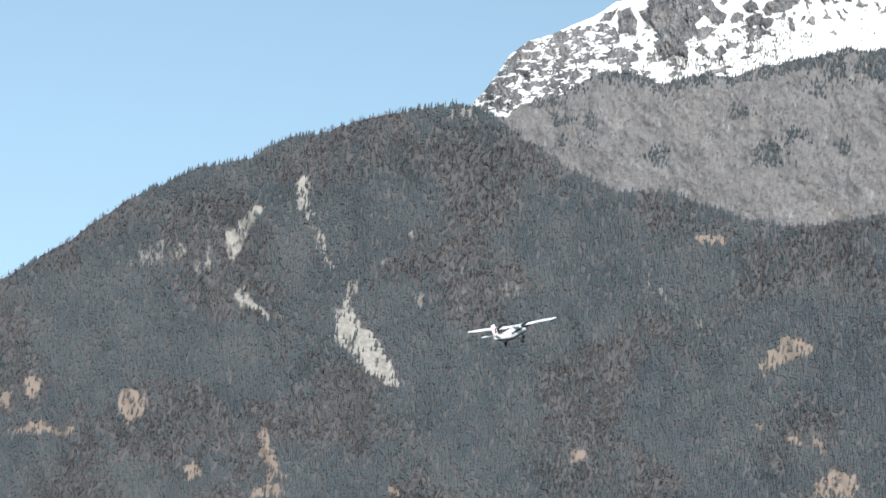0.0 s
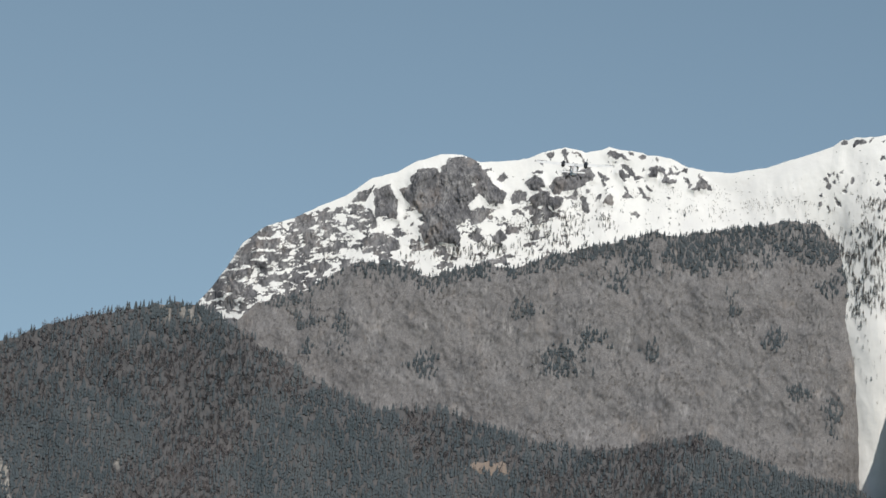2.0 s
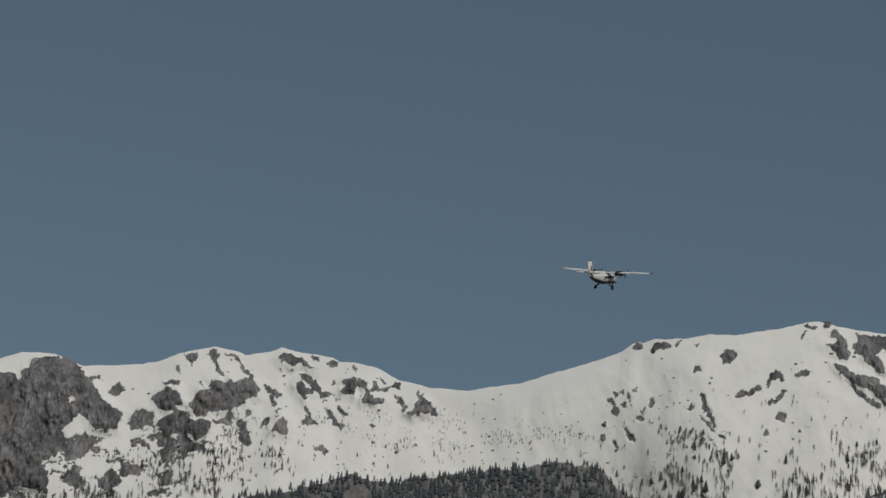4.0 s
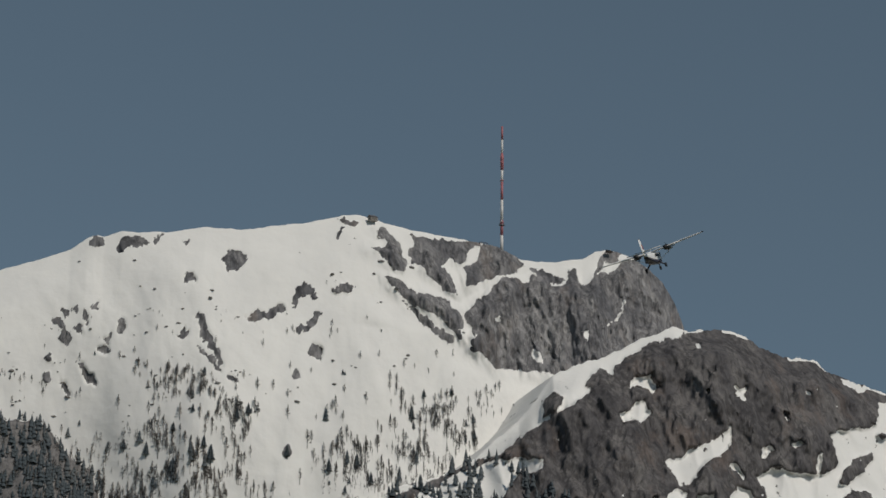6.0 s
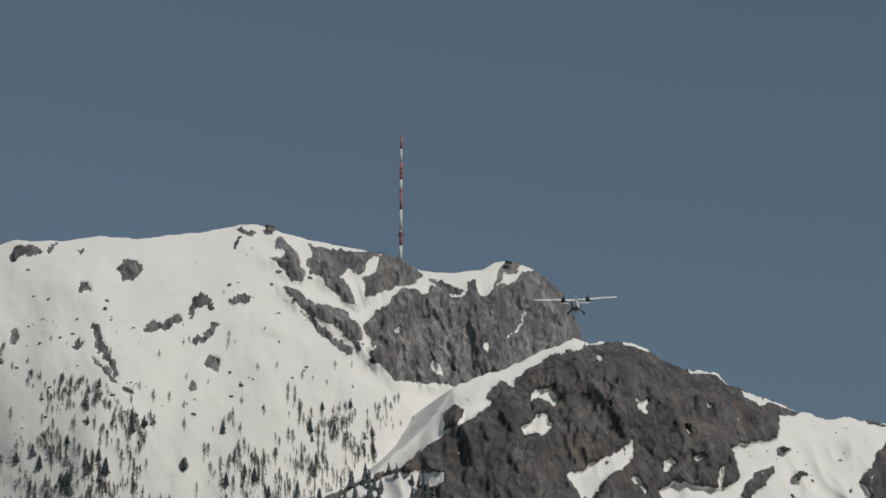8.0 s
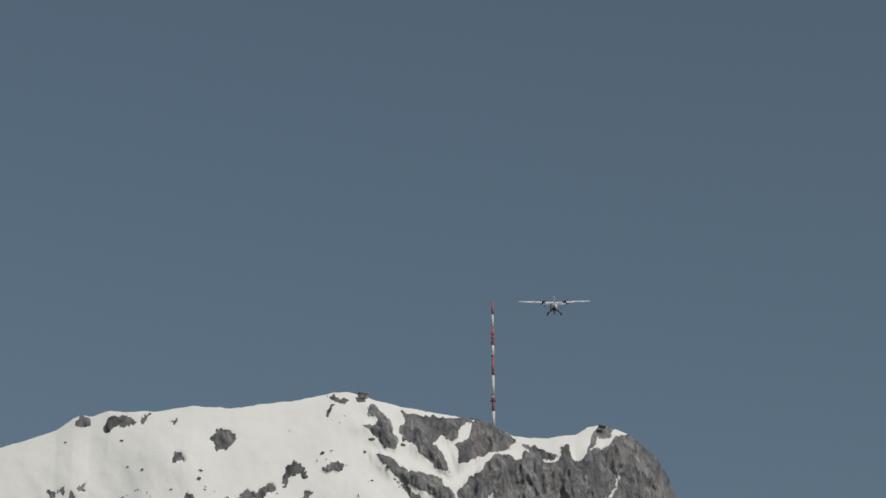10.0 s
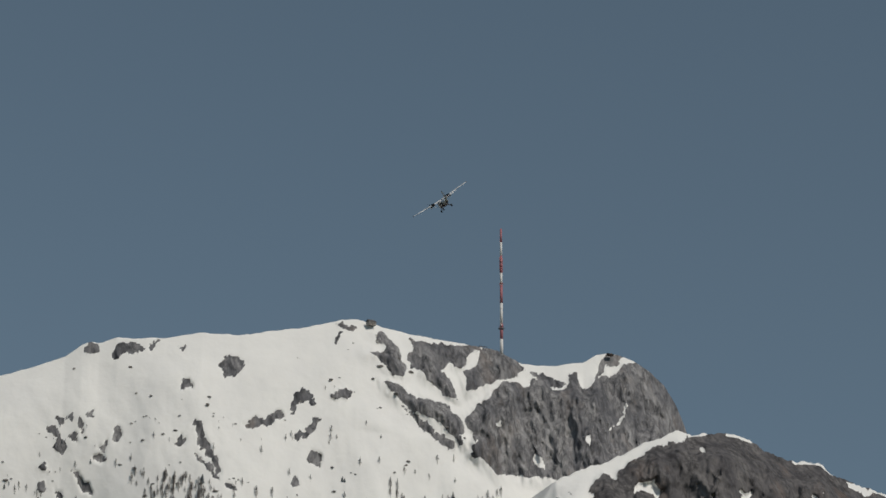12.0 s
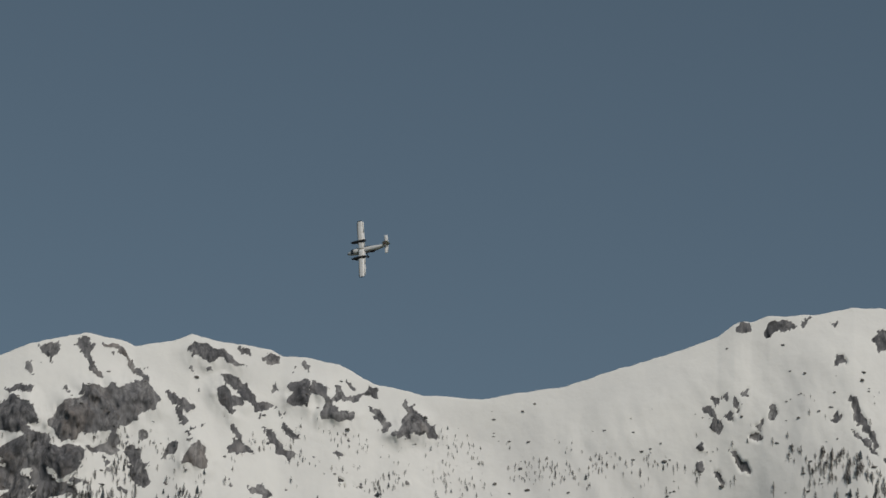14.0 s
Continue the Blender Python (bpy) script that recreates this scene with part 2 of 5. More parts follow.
EAST_CREST = [(17.34, 41.53), (18.03, 41.72), (18.72, 41.85), (20.11, 42.42), (21.53, 42.96), (22.53, 43.39), (22.96, 43.78), (23.14, 43.85), (23.4, 43.86), (23.84, 44.04), (24.42, 44.09), (25.15, 44.2), (26.04, 44.45), (27.04, 44.5), (28.57, 44.88), (29.34, 45.09), (29.81, 45.26), (30.28, 45.34), (30.6, 45.31), (31.73, 45.14), (33.2, 45.09), (34.37, 45.02), (35.04, 44.78), (35.55, 44.77), (36.06, 44.83), (36.93, 45.02), (37.28, 45.25), (37.63, 45.36), (37.98, 45.36), (38.51, 45.24), (39.04, 45.0), (39.45, 44.69), (39.8, 44.19), (40.06, 43.6), (40.35, 42.87), (40.87, 41.68), (44, 34), (46, 33)]
CREST_SNOW = profile(WEST_CREST + EAST_CREST)
CREST_CLIFF = profile([(-12, 29.2), (-8.89, 32.41), (-6.99, 32.79), (-5.38, 33.88), (-3.76, 34.86), (-2.06, 34.98), (-0.81, 34.7), (0.44, 34.29), (1.87, 34.89), (3.08, 35.22), (4.83, 34.98), (6.5, 35.84), (8.46, 36.35), (10.43, 36.87), (12.39, 37.52), (13.66, 37.36), (15.4, 37.73), (17.41, 38.13), (19.92, 38.57), (21.2, 38.53), (22, 37.71), (22.77, 37.38), (23.33, 36.16), (23.8, 33.88), (24.6, 27.5), (27.5, 20)])
CREST_FOREST = profile([(-62, 5.75), (-42.64, 18.22), (-40.47, 19.69), (-37.95, 21.36), (-36.17, 22.88), (-34.38, 24.24), (-31.84, 25.54), (-30.21, 26.51), (-28.18, 27.03), (-26.7, 27.39), (-25.27, 28.43), (-23.81, 29.09), (-22.33, 29.3), (-20.14, 30.2), (-17.57, 31.01), (-15.36, 31.53), (-13.52, 31.92), (-11.84, 31.88), (-9.19, 30.43), (-5.69, 28.29), (-2.24, 26.82), (1.1, 27.2), (3.16, 26.49), (6.23, 25.67), (8.94, 25.34), (11.27, 25.65), (15.25, 26.57), (17.32, 25.69), (20.06, 24.69), (23.71, 24.25), (30, 19.25), (40, 16.75)])
CREST_RIDGE = profile([(26.5, 31.8), (27.81, 36.55), (28.95, 37.36), (30.11, 37.72), (31.3, 38.5), (32.22, 39.26), (32.68, 39.85), (33.15, 40.49), (33.77, 40.76), (34.57, 41.09), (35.38, 41.54), (36.03, 41.84), (36.61, 42.05), (37.02, 42.02), (37.86, 42.15), (38.28, 42.14), (38.7, 42.06), (39.21, 41.9), (40.06, 41.64), (40.58, 41.7), (40.84, 41.69), (41.1, 41.5), (41.45, 41.42), (42.5, 41.16), (43.75, 40.92), (44.85, 40.96), (46.43, 40.97), (47.04, 40.65), (50, 34), (64, 28)])

# bare cliffs of the snowy massif
CLIFFS = [
    [(0.64, 40.72), (1.18, 41.27), (2.45, 41.35), (2.77, 40.85), (3.21, 40.59), (3.52, 40.04), (3.24, 39.88), (2.66, 40.13), (2.4, 39.83), (2.98, 39.57), (2.44, 38.97), (2.05, 38.38), (1.66, 37.78), (1.72, 36.65), (-0.1, 36.54), (-0.43, 37.37), (-0.03, 37.68), (-0.48, 38.22), (-1.07, 38.61), (-1.44, 39.02), (-1.54, 39.3), (-1.12, 39.47), (-0.88, 40.2), (-0.34, 40.57), (0.51, 40.57), (0.69, 40.01), (0.29, 39.41), (0.59, 39.28), (0.83, 40.01)],
    [(-2.85, 37.65), (-2.94, 39.21), (-2.12, 39.55), (-1.64, 38.72), (-1.58, 37.73), (-2.44, 37.82)],
    [(-9.89, 35.66), (-9.09, 36.28), (-8.27, 36.61), (-7.41, 36.38), (-7.63, 35.52), (-8.69, 34.61), (-9.81, 34.54)],
]
CLIFFS += [
    [(-11.4, 33.32), (-9.87, 35.38), (-9.25, 34.57), (-9.73, 33.42), (-9.15, 33.03), (-9.94, 32.42), (-11.08, 32.77)],
    [(0.09, 39.76), (0.71, 40.51), (1.25, 40.78), (1.34, 41.14), (2.0, 41.31), (2.71, 41.02), (2.65, 40.32), (2.34, 39.95), (2.41, 39.03), (2.2, 38.79), (2.46, 38.35), (2.06, 37.74), (1.4, 37.58), (1.34, 36.89), (0.35, 36.58)],
    [(2.56, 39.97), (2.99, 40.35), (3.46, 40.04), (4.3, 39.53), (4.23, 38.95), (3.44, 38.89), (2.95, 39.31), (2.64, 39.51)],
]
CLIFFS += [
    [(7.45, 40.71), (7.4, 40.9), (7.62, 40.98), (7.88, 40.87), (8.0, 41.12), (8.23, 40.9), (8.51, 41.12), (8.86, 41.15), (9.03, 40.97), (9.17, 40.79), (9.1, 40.56), (8.72, 40.42), (8.62, 40.22), (8.31, 40.06), (8.19, 39.96), (7.37, 39.88), (7.38, 39.69), (6.94, 39.63), (6.8, 39.85), (6.64, 39.99), (6.77, 40.26), (6.95, 40.54), (7.2, 40.62)],
    [(12.04, 41.02), (12.23, 41.17), (12.09, 41.29), (12.15, 41.43), (12.55, 41.51), (12.62, 41.21), (12.53, 40.86), (12.24, 40.91), (12.08, 40.93)],
]
CLIFFS += [
    [(12.62, 41.27), (12.68, 41.48), (12.95, 41.43), (13.02, 41.17), (13.16, 41.12), (13.23, 40.92), (13.37, 40.87), (13.7, 40.76), (13.64, 40.58), (13.31, 40.6), (12.91, 40.63), (12.88, 40.76), (13.03, 40.91), (12.89, 41.09)],
    [(14.52, 40.36), (14.71, 40.58), (14.8, 40.85), (14.97, 40.96), (15.18, 40.95), (15.38, 40.76), (15.52, 40.57), (15.7, 40.39), (15.62, 40.31), (15.32, 40.42), (14.92, 40.42), (14.72, 40.27)],
    [(5.59, 40.1), (5.7, 40.3), (5.92, 40.39), (5.87, 40.51), (6.19, 40.54), (6.3, 40.35), (6.47, 40.11), (6.35, 40.03), (6.09, 40.08), (6.23, 39.83), (5.86, 39.74), (5.61, 39.72)],
]
CLIFFS += [
    [(5.64, 39.4), (5.99, 39.68), (6.37, 39.74), (6.82, 39.55), (7.39, 39.53), (7.52, 39.41), (7.39, 39.02), (7.05, 38.8), (6.73, 39.03), (6.34, 39.13), (6.21, 39.31), (5.91, 39.1), (5.65, 39.14)],
    [(10.42, 41.09), (10.58, 41.3), (10.72, 41.11), (10.85, 40.99), (11.05, 40.94), (11.06, 40.81), (10.83, 40.7), (10.84, 40.53), (10.67, 40.65), (10.53, 40.83), (10.4, 40.99)],
    [(9.7, 41.95), (9.88, 42.17), (10.21, 42.11), (10.61, 42.01), (10.88, 41.79), (11.09, 41.68), (10.76, 41.71), (10.49, 41.82), (10.23, 41.73), (9.96, 41.91), (9.84, 41.81)],
    [(9.7, 39.32), (9.82, 39.59), (9.99, 39.93), (10.17, 39.75), (10.29, 39.43), (10.24, 39.26), (10.02, 39.32)],
]
CLIFFS += [
    [(30.77, 45.04), (31.01, 45.1), (31.25, 44.92), (31.38, 44.82), (31.58, 44.47), (31.74, 44.27), (31.58, 43.96), (31.34, 44.0), (31.1, 44.26), (30.85, 44.38), (30.61, 44.5), (31.01, 44.59), (31.12, 44.76), (30.9, 44.88)],
    [(31.73, 45.02), (32.06, 44.99), (32.71, 45.0), (33.37, 45.06), (33.78, 45.11), (33.87, 45.0), (33.53, 44.81), (33.37, 44.48), (33.21, 44.39), (32.96, 44.51), (32.71, 44.32), (32.88, 44.12), (33.13, 43.78), (33.13, 43.55), (32.88, 43.6), (32.47, 43.92), (32.14, 44.18), (31.82, 44.28), (31.74, 44.5), (31.9, 44.74)],
]
CLIFFS += [
    [(33.37, 44.18), (33.45, 44.42), (33.7, 44.6), (33.78, 44.91), (34.03, 45.14), (34.45, 45.05), (34.87, 44.83), (35.21, 44.65), (34.87, 44.45), (34.37, 44.23), (33.95, 44.03), (33.46, 43.82), (33.37, 43.96)],
    [(31.02, 43.74), (31.26, 43.84), (31.58, 43.81), (31.75, 43.53), (32.07, 43.5), (32.56, 43.48), (32.97, 43.39), (33.21, 43.12), (33.38, 42.84), (33.46, 42.33), (33.22, 42.38), (32.97, 42.64), (32.64, 42.9), (32.24, 43.07), (31.83, 43.17), (31.59, 43.37), (31.27, 43.55)],
]
CLIFFS += [
    [(33.38, 43.21), (33.71, 43.48), (34.04, 43.74), (34.29, 44.0), (34.54, 44.21), (34.87, 44.3), (35.13, 44.1), (35.47, 44.37), (35.81, 44.37), (35.98, 44.13), (36.32, 44.17), (36.58, 44.44), (36.92, 44.33), (37.27, 44.6), (37.8, 44.75), (38.24, 45.14), (38.6, 45.21), (39.04, 45.06), (39.57, 44.81), (39.92, 44.31), (40.27, 43.65), (40.96, 41.7), (36.05, 41.76), (35.04, 41.81), (34.37, 41.76), (34.04, 41.95), (33.55, 42.19), (33.46, 42.55), (33.71, 42.73), (33.38, 42.91)],
]
# lesser outcrops and rocky runnels
OUTCROPS = [
    [(-4.3, 38.27), (-3.91, 38.87), (-3.23, 39.19), (-2.96, 39.5), (-3.08, 39.06), (-3.6, 38.32), (-3.02, 38.07), (-2.68, 37.23), (-3.52, 37.04), (-4.35, 36.85), (-4.38, 37.41)],
    [(-3.75, 36.32), (-2.67, 36.95), (-1.52, 36.59), (-1.34, 36.04), (-2.32, 35.84), (-3.44, 35.77)],
    [(-5.68, 37.9), (-4.98, 37.95), (-4.91, 36.81), (-5.57, 36.21), (-6.05, 37.03)],
    [(-7.21, 37.53), (-6.09, 37.74), (-6.03, 36.75), (-6.85, 36.41)],
    [(-8.94, 34.17), (-7.02, 34.71), (-6.2, 35.04), (-4.8, 35.12), (-5.87, 34.21), (-7.23, 33.57), (-8.62, 33.48)],
    [(-6.95, 35.7), (-5.99, 36.18), (-4.32, 36.34), (-4.29, 35.94), (-5.67, 35.58), (-6.5, 35.3)],
    [(4.55, 39.21), (4.86, 39.69), (5.43, 39.63), (5.47, 39.17), (4.68, 38.94)],
]
OUTCROPS += [
    [(3.68, 40.18), (4.11, 40.56), (4.37, 40.35), (4.03, 40.11)],
    [(5.28, 40.08), (5.82, 40.58), (6.17, 40.5), (6.43, 40.05), (5.88, 39.78), (5.52, 39.93)],
    [(5.68, 39.3), (6.23, 39.69), (6.68, 39.73), (6.94, 39.29), (6.51, 38.9), (5.82, 38.96)],
    [(6.29, 38.77), (6.98, 38.71), (7.45, 38.52), (6.78, 38.33)],
    [(3.47, 38.54), (3.18, 37.83), (2.52, 37.67), (2.69, 38.37), (3.0, 38.74)],
    [(2.53, 37.21), (3.01, 37.48), (3.06, 36.8), (2.7, 36.74)],
    [(3.69, 37.07), (4.11, 37.56), (4.38, 37.24), (4.16, 36.86)],
    [(1.52, 37.13), (1.89, 37.27), (1.96, 36.48), (1.64, 36.46)],
    [(2.96, 40.65), (3.45, 40.83), (3.42, 40.64)],
]
OUTCROPS += [
    [(6.36, 41.73), (6.55, 41.84), (6.87, 41.81), (6.82, 41.64), (6.63, 41.49), (6.5, 41.61)],
    [(7.18, 41.97), (7.37, 42.04), (7.54, 41.92), (7.49, 41.7), (7.39, 41.73)],
    [(7.39, 41.73), (7.49, 41.7), (7.59, 41.44), (7.87, 41.16), (7.78, 41.13), (7.54, 41.34)],
    [(7.76, 41.98), (8.08, 41.97), (8.21, 41.93), (8.42, 41.64), (8.49, 41.52), (8.8, 41.28), (8.9, 41.16), (8.7, 41.21), (8.46, 41.42), (8.31, 41.67), (8.15, 41.85), (7.89, 41.9)],
    [(6.07, 41.37), (6.23, 41.43), (6.29, 41.26), (6.18, 41.1), (6.07, 41.22)],
    [(5.67, 40.72), (6.04, 40.88), (6.3, 40.74), (6.11, 40.7), (5.8, 40.67)],
    [(7.58, 39.46), (8.02, 39.65), (8.1, 39.91), (8.23, 39.99), (8.24, 39.47), (7.9, 39.41)],
]
OUTCROPS += [
    [(8.41, 39.48), (8.59, 39.69), (8.73, 39.51), (8.99, 38.75), (8.64, 38.85), (8.52, 39.3)],
    [(5.67, 38.89), (6.09, 39.11), (6.11, 38.79), (6.01, 38.4), (5.7, 38.38)],
    [(6.36, 38.81), (6.67, 38.99), (6.87, 38.72), (7.32, 38.63), (7.14, 38.36), (6.46, 38.28)],
    [(10.87, 42.12), (11.13, 42.11), (11.24, 41.98), (11.01, 41.96)],
    [(11.43, 41.91), (11.66, 42.06), (11.86, 42.01), (11.81, 41.78), (11.54, 41.85)],
    [(10.08, 41.59), (10.23, 41.66), (10.27, 41.54)],
    [(10.91, 41.13), (11.1, 41.3), (11.31, 41.03), (11.72, 40.8), (11.85, 40.78), (11.52, 40.68), (11.33, 40.7), (11.25, 40.87), (10.98, 41.0)],
    [(10.53, 41.53), (10.63, 41.57), (11.07, 41.14), (10.91, 41.1)],
]
OUTCROPS += [
    [(9.23, 40.99), (9.49, 40.88), (9.96, 40.65), (9.83, 40.51), (9.63, 40.65), (9.37, 40.74)],
    [(9.51, 40.62), (9.71, 40.5), (9.78, 40.27), (9.62, 40.34)],
    [(10.78, 39.73), (10.84, 39.94), (11.03, 40.02), (11.3, 39.74), (11.04, 39.69), (10.78, 39.63)],
    [(10.82, 40.33), (10.98, 40.27), (11.07, 40.02), (10.96, 40.01)],
    [(9.31, 39.42), (9.42, 39.69), (9.58, 39.84), (9.56, 39.57)],
    [(11.57, 40.26), (11.74, 40.2), (12.01, 39.9), (12.31, 39.72), (12.22, 39.65), (11.89, 39.79)],
    [(11.98, 40.42), (12.14, 40.41), (12.35, 40.12), (12.23, 40.08)],
    [(8.71, 40.03), (8.88, 40.02), (8.94, 39.79), (8.83, 39.78)],
]
OUTCROPS += [
    [(13.16, 41.05), (13.17, 41.45), (13.28, 41.39), (13.42, 41.2), (13.82, 41.24), (13.95, 41.38), (14.01, 41.52), (14.22, 41.41), (14.2, 41.2), (13.89, 41.22), (13.43, 41.07)],
    [(12.36, 41.88), (12.48, 41.93), (12.59, 41.71), (12.47, 41.7)],
    [(14.02, 40.99), (14.18, 40.96), (14.54, 40.63), (14.41, 40.46), (14.17, 40.77)],
    [(14.79, 41.18), (14.9, 41.17), (14.97, 41.04), (15.1, 41.1), (15.07, 40.98), (14.85, 40.99)],
    [(11.41, 38.78), (11.27, 38.92), (11.46, 39.0), (11.8, 38.77), (11.67, 38.68)],
    [(11.73, 41.17), (11.85, 41.38), (11.87, 41.18)],
    [(22.99, 43.68), (23.18, 43.82), (23.4, 43.76), (23.32, 43.6), (23.03, 43.57)],
]
OUTCROPS += [
    [(23.69, 43.6), (23.83, 43.83), (23.98, 43.98), (24.34, 44.01), (24.53, 43.85), (24.41, 43.69), (23.98, 43.66), (23.76, 43.49)],
    [(24.68, 43.8), (24.74, 44.05), (24.93, 44.11), (24.82, 43.84)],
    [(25.44, 43.97), (25.62, 44.06), (25.62, 43.92)],
    [(22.35, 41.81), (22.49, 41.96), (22.58, 41.9), (22.45, 41.72)],
    [(22.14, 41.63), (22.31, 41.68), (22.52, 41.34), (22.68, 41.17), (22.55, 41.08), (22.35, 41.19), (22.45, 41.33)],
    [(22.71, 41.49), (22.88, 41.56), (22.96, 41.38), (22.79, 41.38)],
    [(22.94, 42.0), (23.04, 41.8), (23.01, 41.52), (22.89, 41.79)],
    [(23.13, 42.07), (23.31, 42.17), (23.33, 42.04)],
    [(22.62, 41.96), (22.74, 42.04), (22.79, 41.87)],
    [(23.84, 41.65), (24.0, 41.88), (24.0, 41.6), (23.87, 41.42)],
]
OUTCROPS += [
    [(23.43, 41.25), (23.67, 41.43), (23.61, 41.19)],
    [(23.35, 40.98), (23.59, 41.15), (23.6, 40.96)],
    [(22.83, 40.72), (22.99, 40.69), (23.06, 40.49), (23.23, 40.36), (23.31, 40.17), (23.05, 40.09), (22.97, 40.41)],
    [(21.94, 40.18), (22.16, 40.3), (22.25, 40.08), (22.05, 40.04)],
    [(22.33, 40.09), (22.51, 40.06), (22.71, 39.83), (22.57, 39.81)],
    [(22.01, 40.65), (22.16, 40.83), (22.22, 40.62)],
    [(25.4, 41.57), (25.55, 41.72), (25.71, 41.7), (25.52, 41.53)],
    [(31.59, 43.22), (31.75, 43.16), (33.09, 42.36), (32.89, 42.32), (32.24, 42.68)],
    [(26.54, 43.67), (26.68, 43.91), (27.21, 43.9), (27.07, 43.53), (26.7, 43.42)],
    [(25.47, 43.02), (25.66, 43.27), (25.9, 43.06), (25.59, 42.94)],
]
OUTCROPS += [
    [(25.9, 42.17), (26.06, 42.12), (26.22, 41.79), (26.38, 41.52), (26.7, 41.0), (26.54, 41.02), (26.22, 41.46), (25.98, 41.83)],
    [(26.0, 41.41), (26.31, 41.12), (26.66, 40.83), (26.55, 40.84), (26.24, 41.1)],
    [(25.4, 41.61), (25.63, 41.78), (25.58, 41.55)],
    [(28.6, 43.22), (28.91, 43.34), (29.14, 43.14), (29.15, 43.01), (28.76, 43.08), (28.55, 42.68), (28.44, 42.73)],
    [(27.25, 42.26), (27.48, 42.43), (27.85, 42.55), (28.23, 42.74), (28.32, 42.61), (28.01, 42.41), (27.48, 42.18)],
    [(28.69, 42.15), (29.0, 42.47), (29.15, 42.68), (29.32, 42.65), (29.16, 42.33), (28.86, 42.15), (28.7, 42.03)],
    [(29.59, 43.24), (29.92, 43.47), (30.2, 43.46), (30.08, 43.3)],
]
OUTCROPS += [
    [(28.93, 41.6), (29.09, 41.85), (29.34, 41.72), (29.35, 41.49), (29.1, 41.43)],
    [(28.48, 40.98), (28.65, 41.13), (28.74, 40.94), (28.62, 40.82)],
    [(29.64, 44.81), (29.89, 44.93), (29.74, 44.66)],
    [(29.78, 45.11), (30.13, 45.23), (30.32, 45.2), (29.97, 45.05)],
    [(26.76, 40.72), (26.84, 40.76), (27.0, 40.59), (26.91, 40.58)],
    [(28.3, 38.98), (28.46, 39.15), (28.56, 38.94), (28.39, 38.83)],
    [(37.27, 44.6), (37.45, 45.01), (37.63, 45.3), (38.19, 45.39), (38.01, 45.16), (37.62, 45.03), (37.54, 44.79)],
    [(36.48, 44.65), (36.68, 44.76), (36.77, 44.31), (36.56, 44.34)],
    [(35.3, 44.55), (35.89, 44.5), (36.41, 44.42), (36.32, 44.27), (35.72, 44.31)],
]
# snow on the ledges of the cliff below the mast
CLIFF_LEDGES = [
    [(33.22, 42.64), (33.38, 42.84), (33.63, 42.57), (33.88, 42.6), (33.6, 42.39), (33.47, 42.15)],
    [(34.26, 43.09), (34.44, 43.19), (34.42, 42.98)],
    [(35.34, 42.5), (35.63, 42.35), (35.77, 42.06), (35.46, 42.09)],
    [(37.57, 43.22), (37.96, 43.53), (38.21, 44.13), (38.3, 44.03), (38.05, 43.51), (37.7, 43.22)],
    [(36.86, 42.99), (37.09, 43.15), (37.1, 42.86)],
]
# snowfields within the rock of the near ridge, and rocks within them
SNOWFIELDS = [
    [(36.61, 42.05), (36.94, 41.99), (36.36, 41.72), (35.87, 41.59), (35.46, 41.33), (35.13, 41.04), (34.81, 40.73), (34.41, 40.8), (34.25, 40.64), (34.06, 40.34), (34.32, 40.34), (33.77, 39.9), (33.69, 39.75), (33.3, 39.6), (32.83, 39.25), (32.45, 39.01), (32.06, 38.7), (31.68, 38.4), (30.71, 38.04), (29.53, 37.41), (28.52, 36.99), (27.81, 36.55), (27.53, 36.65), (30.11, 37.99), (31.15, 38.75), (32.06, 39.52), (32.6, 40.12), (33.07, 40.72), (33.78, 41.01), (34.57, 41.37), (35.38, 41.82), (36.04, 42.11)],
    [(35.28, 40.4), (35.37, 40.62), (35.85, 40.74), (36.02, 40.86), (35.93, 40.68), (36.26, 40.55), (35.93, 40.33), (35.69, 40.44), (35.36, 40.45)],
]
SNOWFIELDS += [
    [(35.04, 39.75), (35.28, 39.84), (35.44, 40.07), (35.76, 40.1), (35.92, 39.84), (35.68, 39.67), (35.35, 39.57), (35.11, 39.48)],
    [(36.28, 38.68), (36.72, 38.79), (37.14, 39.11), (37.63, 39.3), (38.23, 39.68), (38.3, 39.43), (38.21, 39.14), (37.96, 38.94), (37.54, 38.8), (37.29, 38.49), (37.04, 38.12), (36.79, 38.1), (36.55, 38.36)],
    [(38.04, 38.84), (38.37, 38.8), (38.7, 38.55), (38.62, 38.46), (38.29, 38.64)],
]
SNOWFIELDS += [
    [(41.19, 39.88), (42.11, 40.09), (42.65, 40.22), (42.85, 40.83), (44.67, 41.0), (46.33, 40.91), (46.41, 40.59), (45.93, 40.24), (45.72, 39.77), (45.23, 39.35), (45.77, 39.03), (45.49, 38.86), (44.36, 38.25), (43.43, 37.66), (43.25, 37.47), (43.18, 37.93), (43.01, 38.21), (42.57, 38.31), (42.23, 38.5), (41.69, 38.31), (41.25, 37.99), (40.71, 37.59), (40.44, 37.14), (40.01, 37.1), (39.61, 37.64), (39.28, 38.11), (38.95, 38.57), (39.72, 38.86), (40.06, 38.74), (40.75, 38.73), (41.19, 38.92), (41.55, 39.16), (41.47, 39.45), (41.3, 39.72)],
    [(36.3, 37.85), (36.71, 38.03), (36.95, 37.98), (36.78, 37.55), (36.53, 37.39)],
]
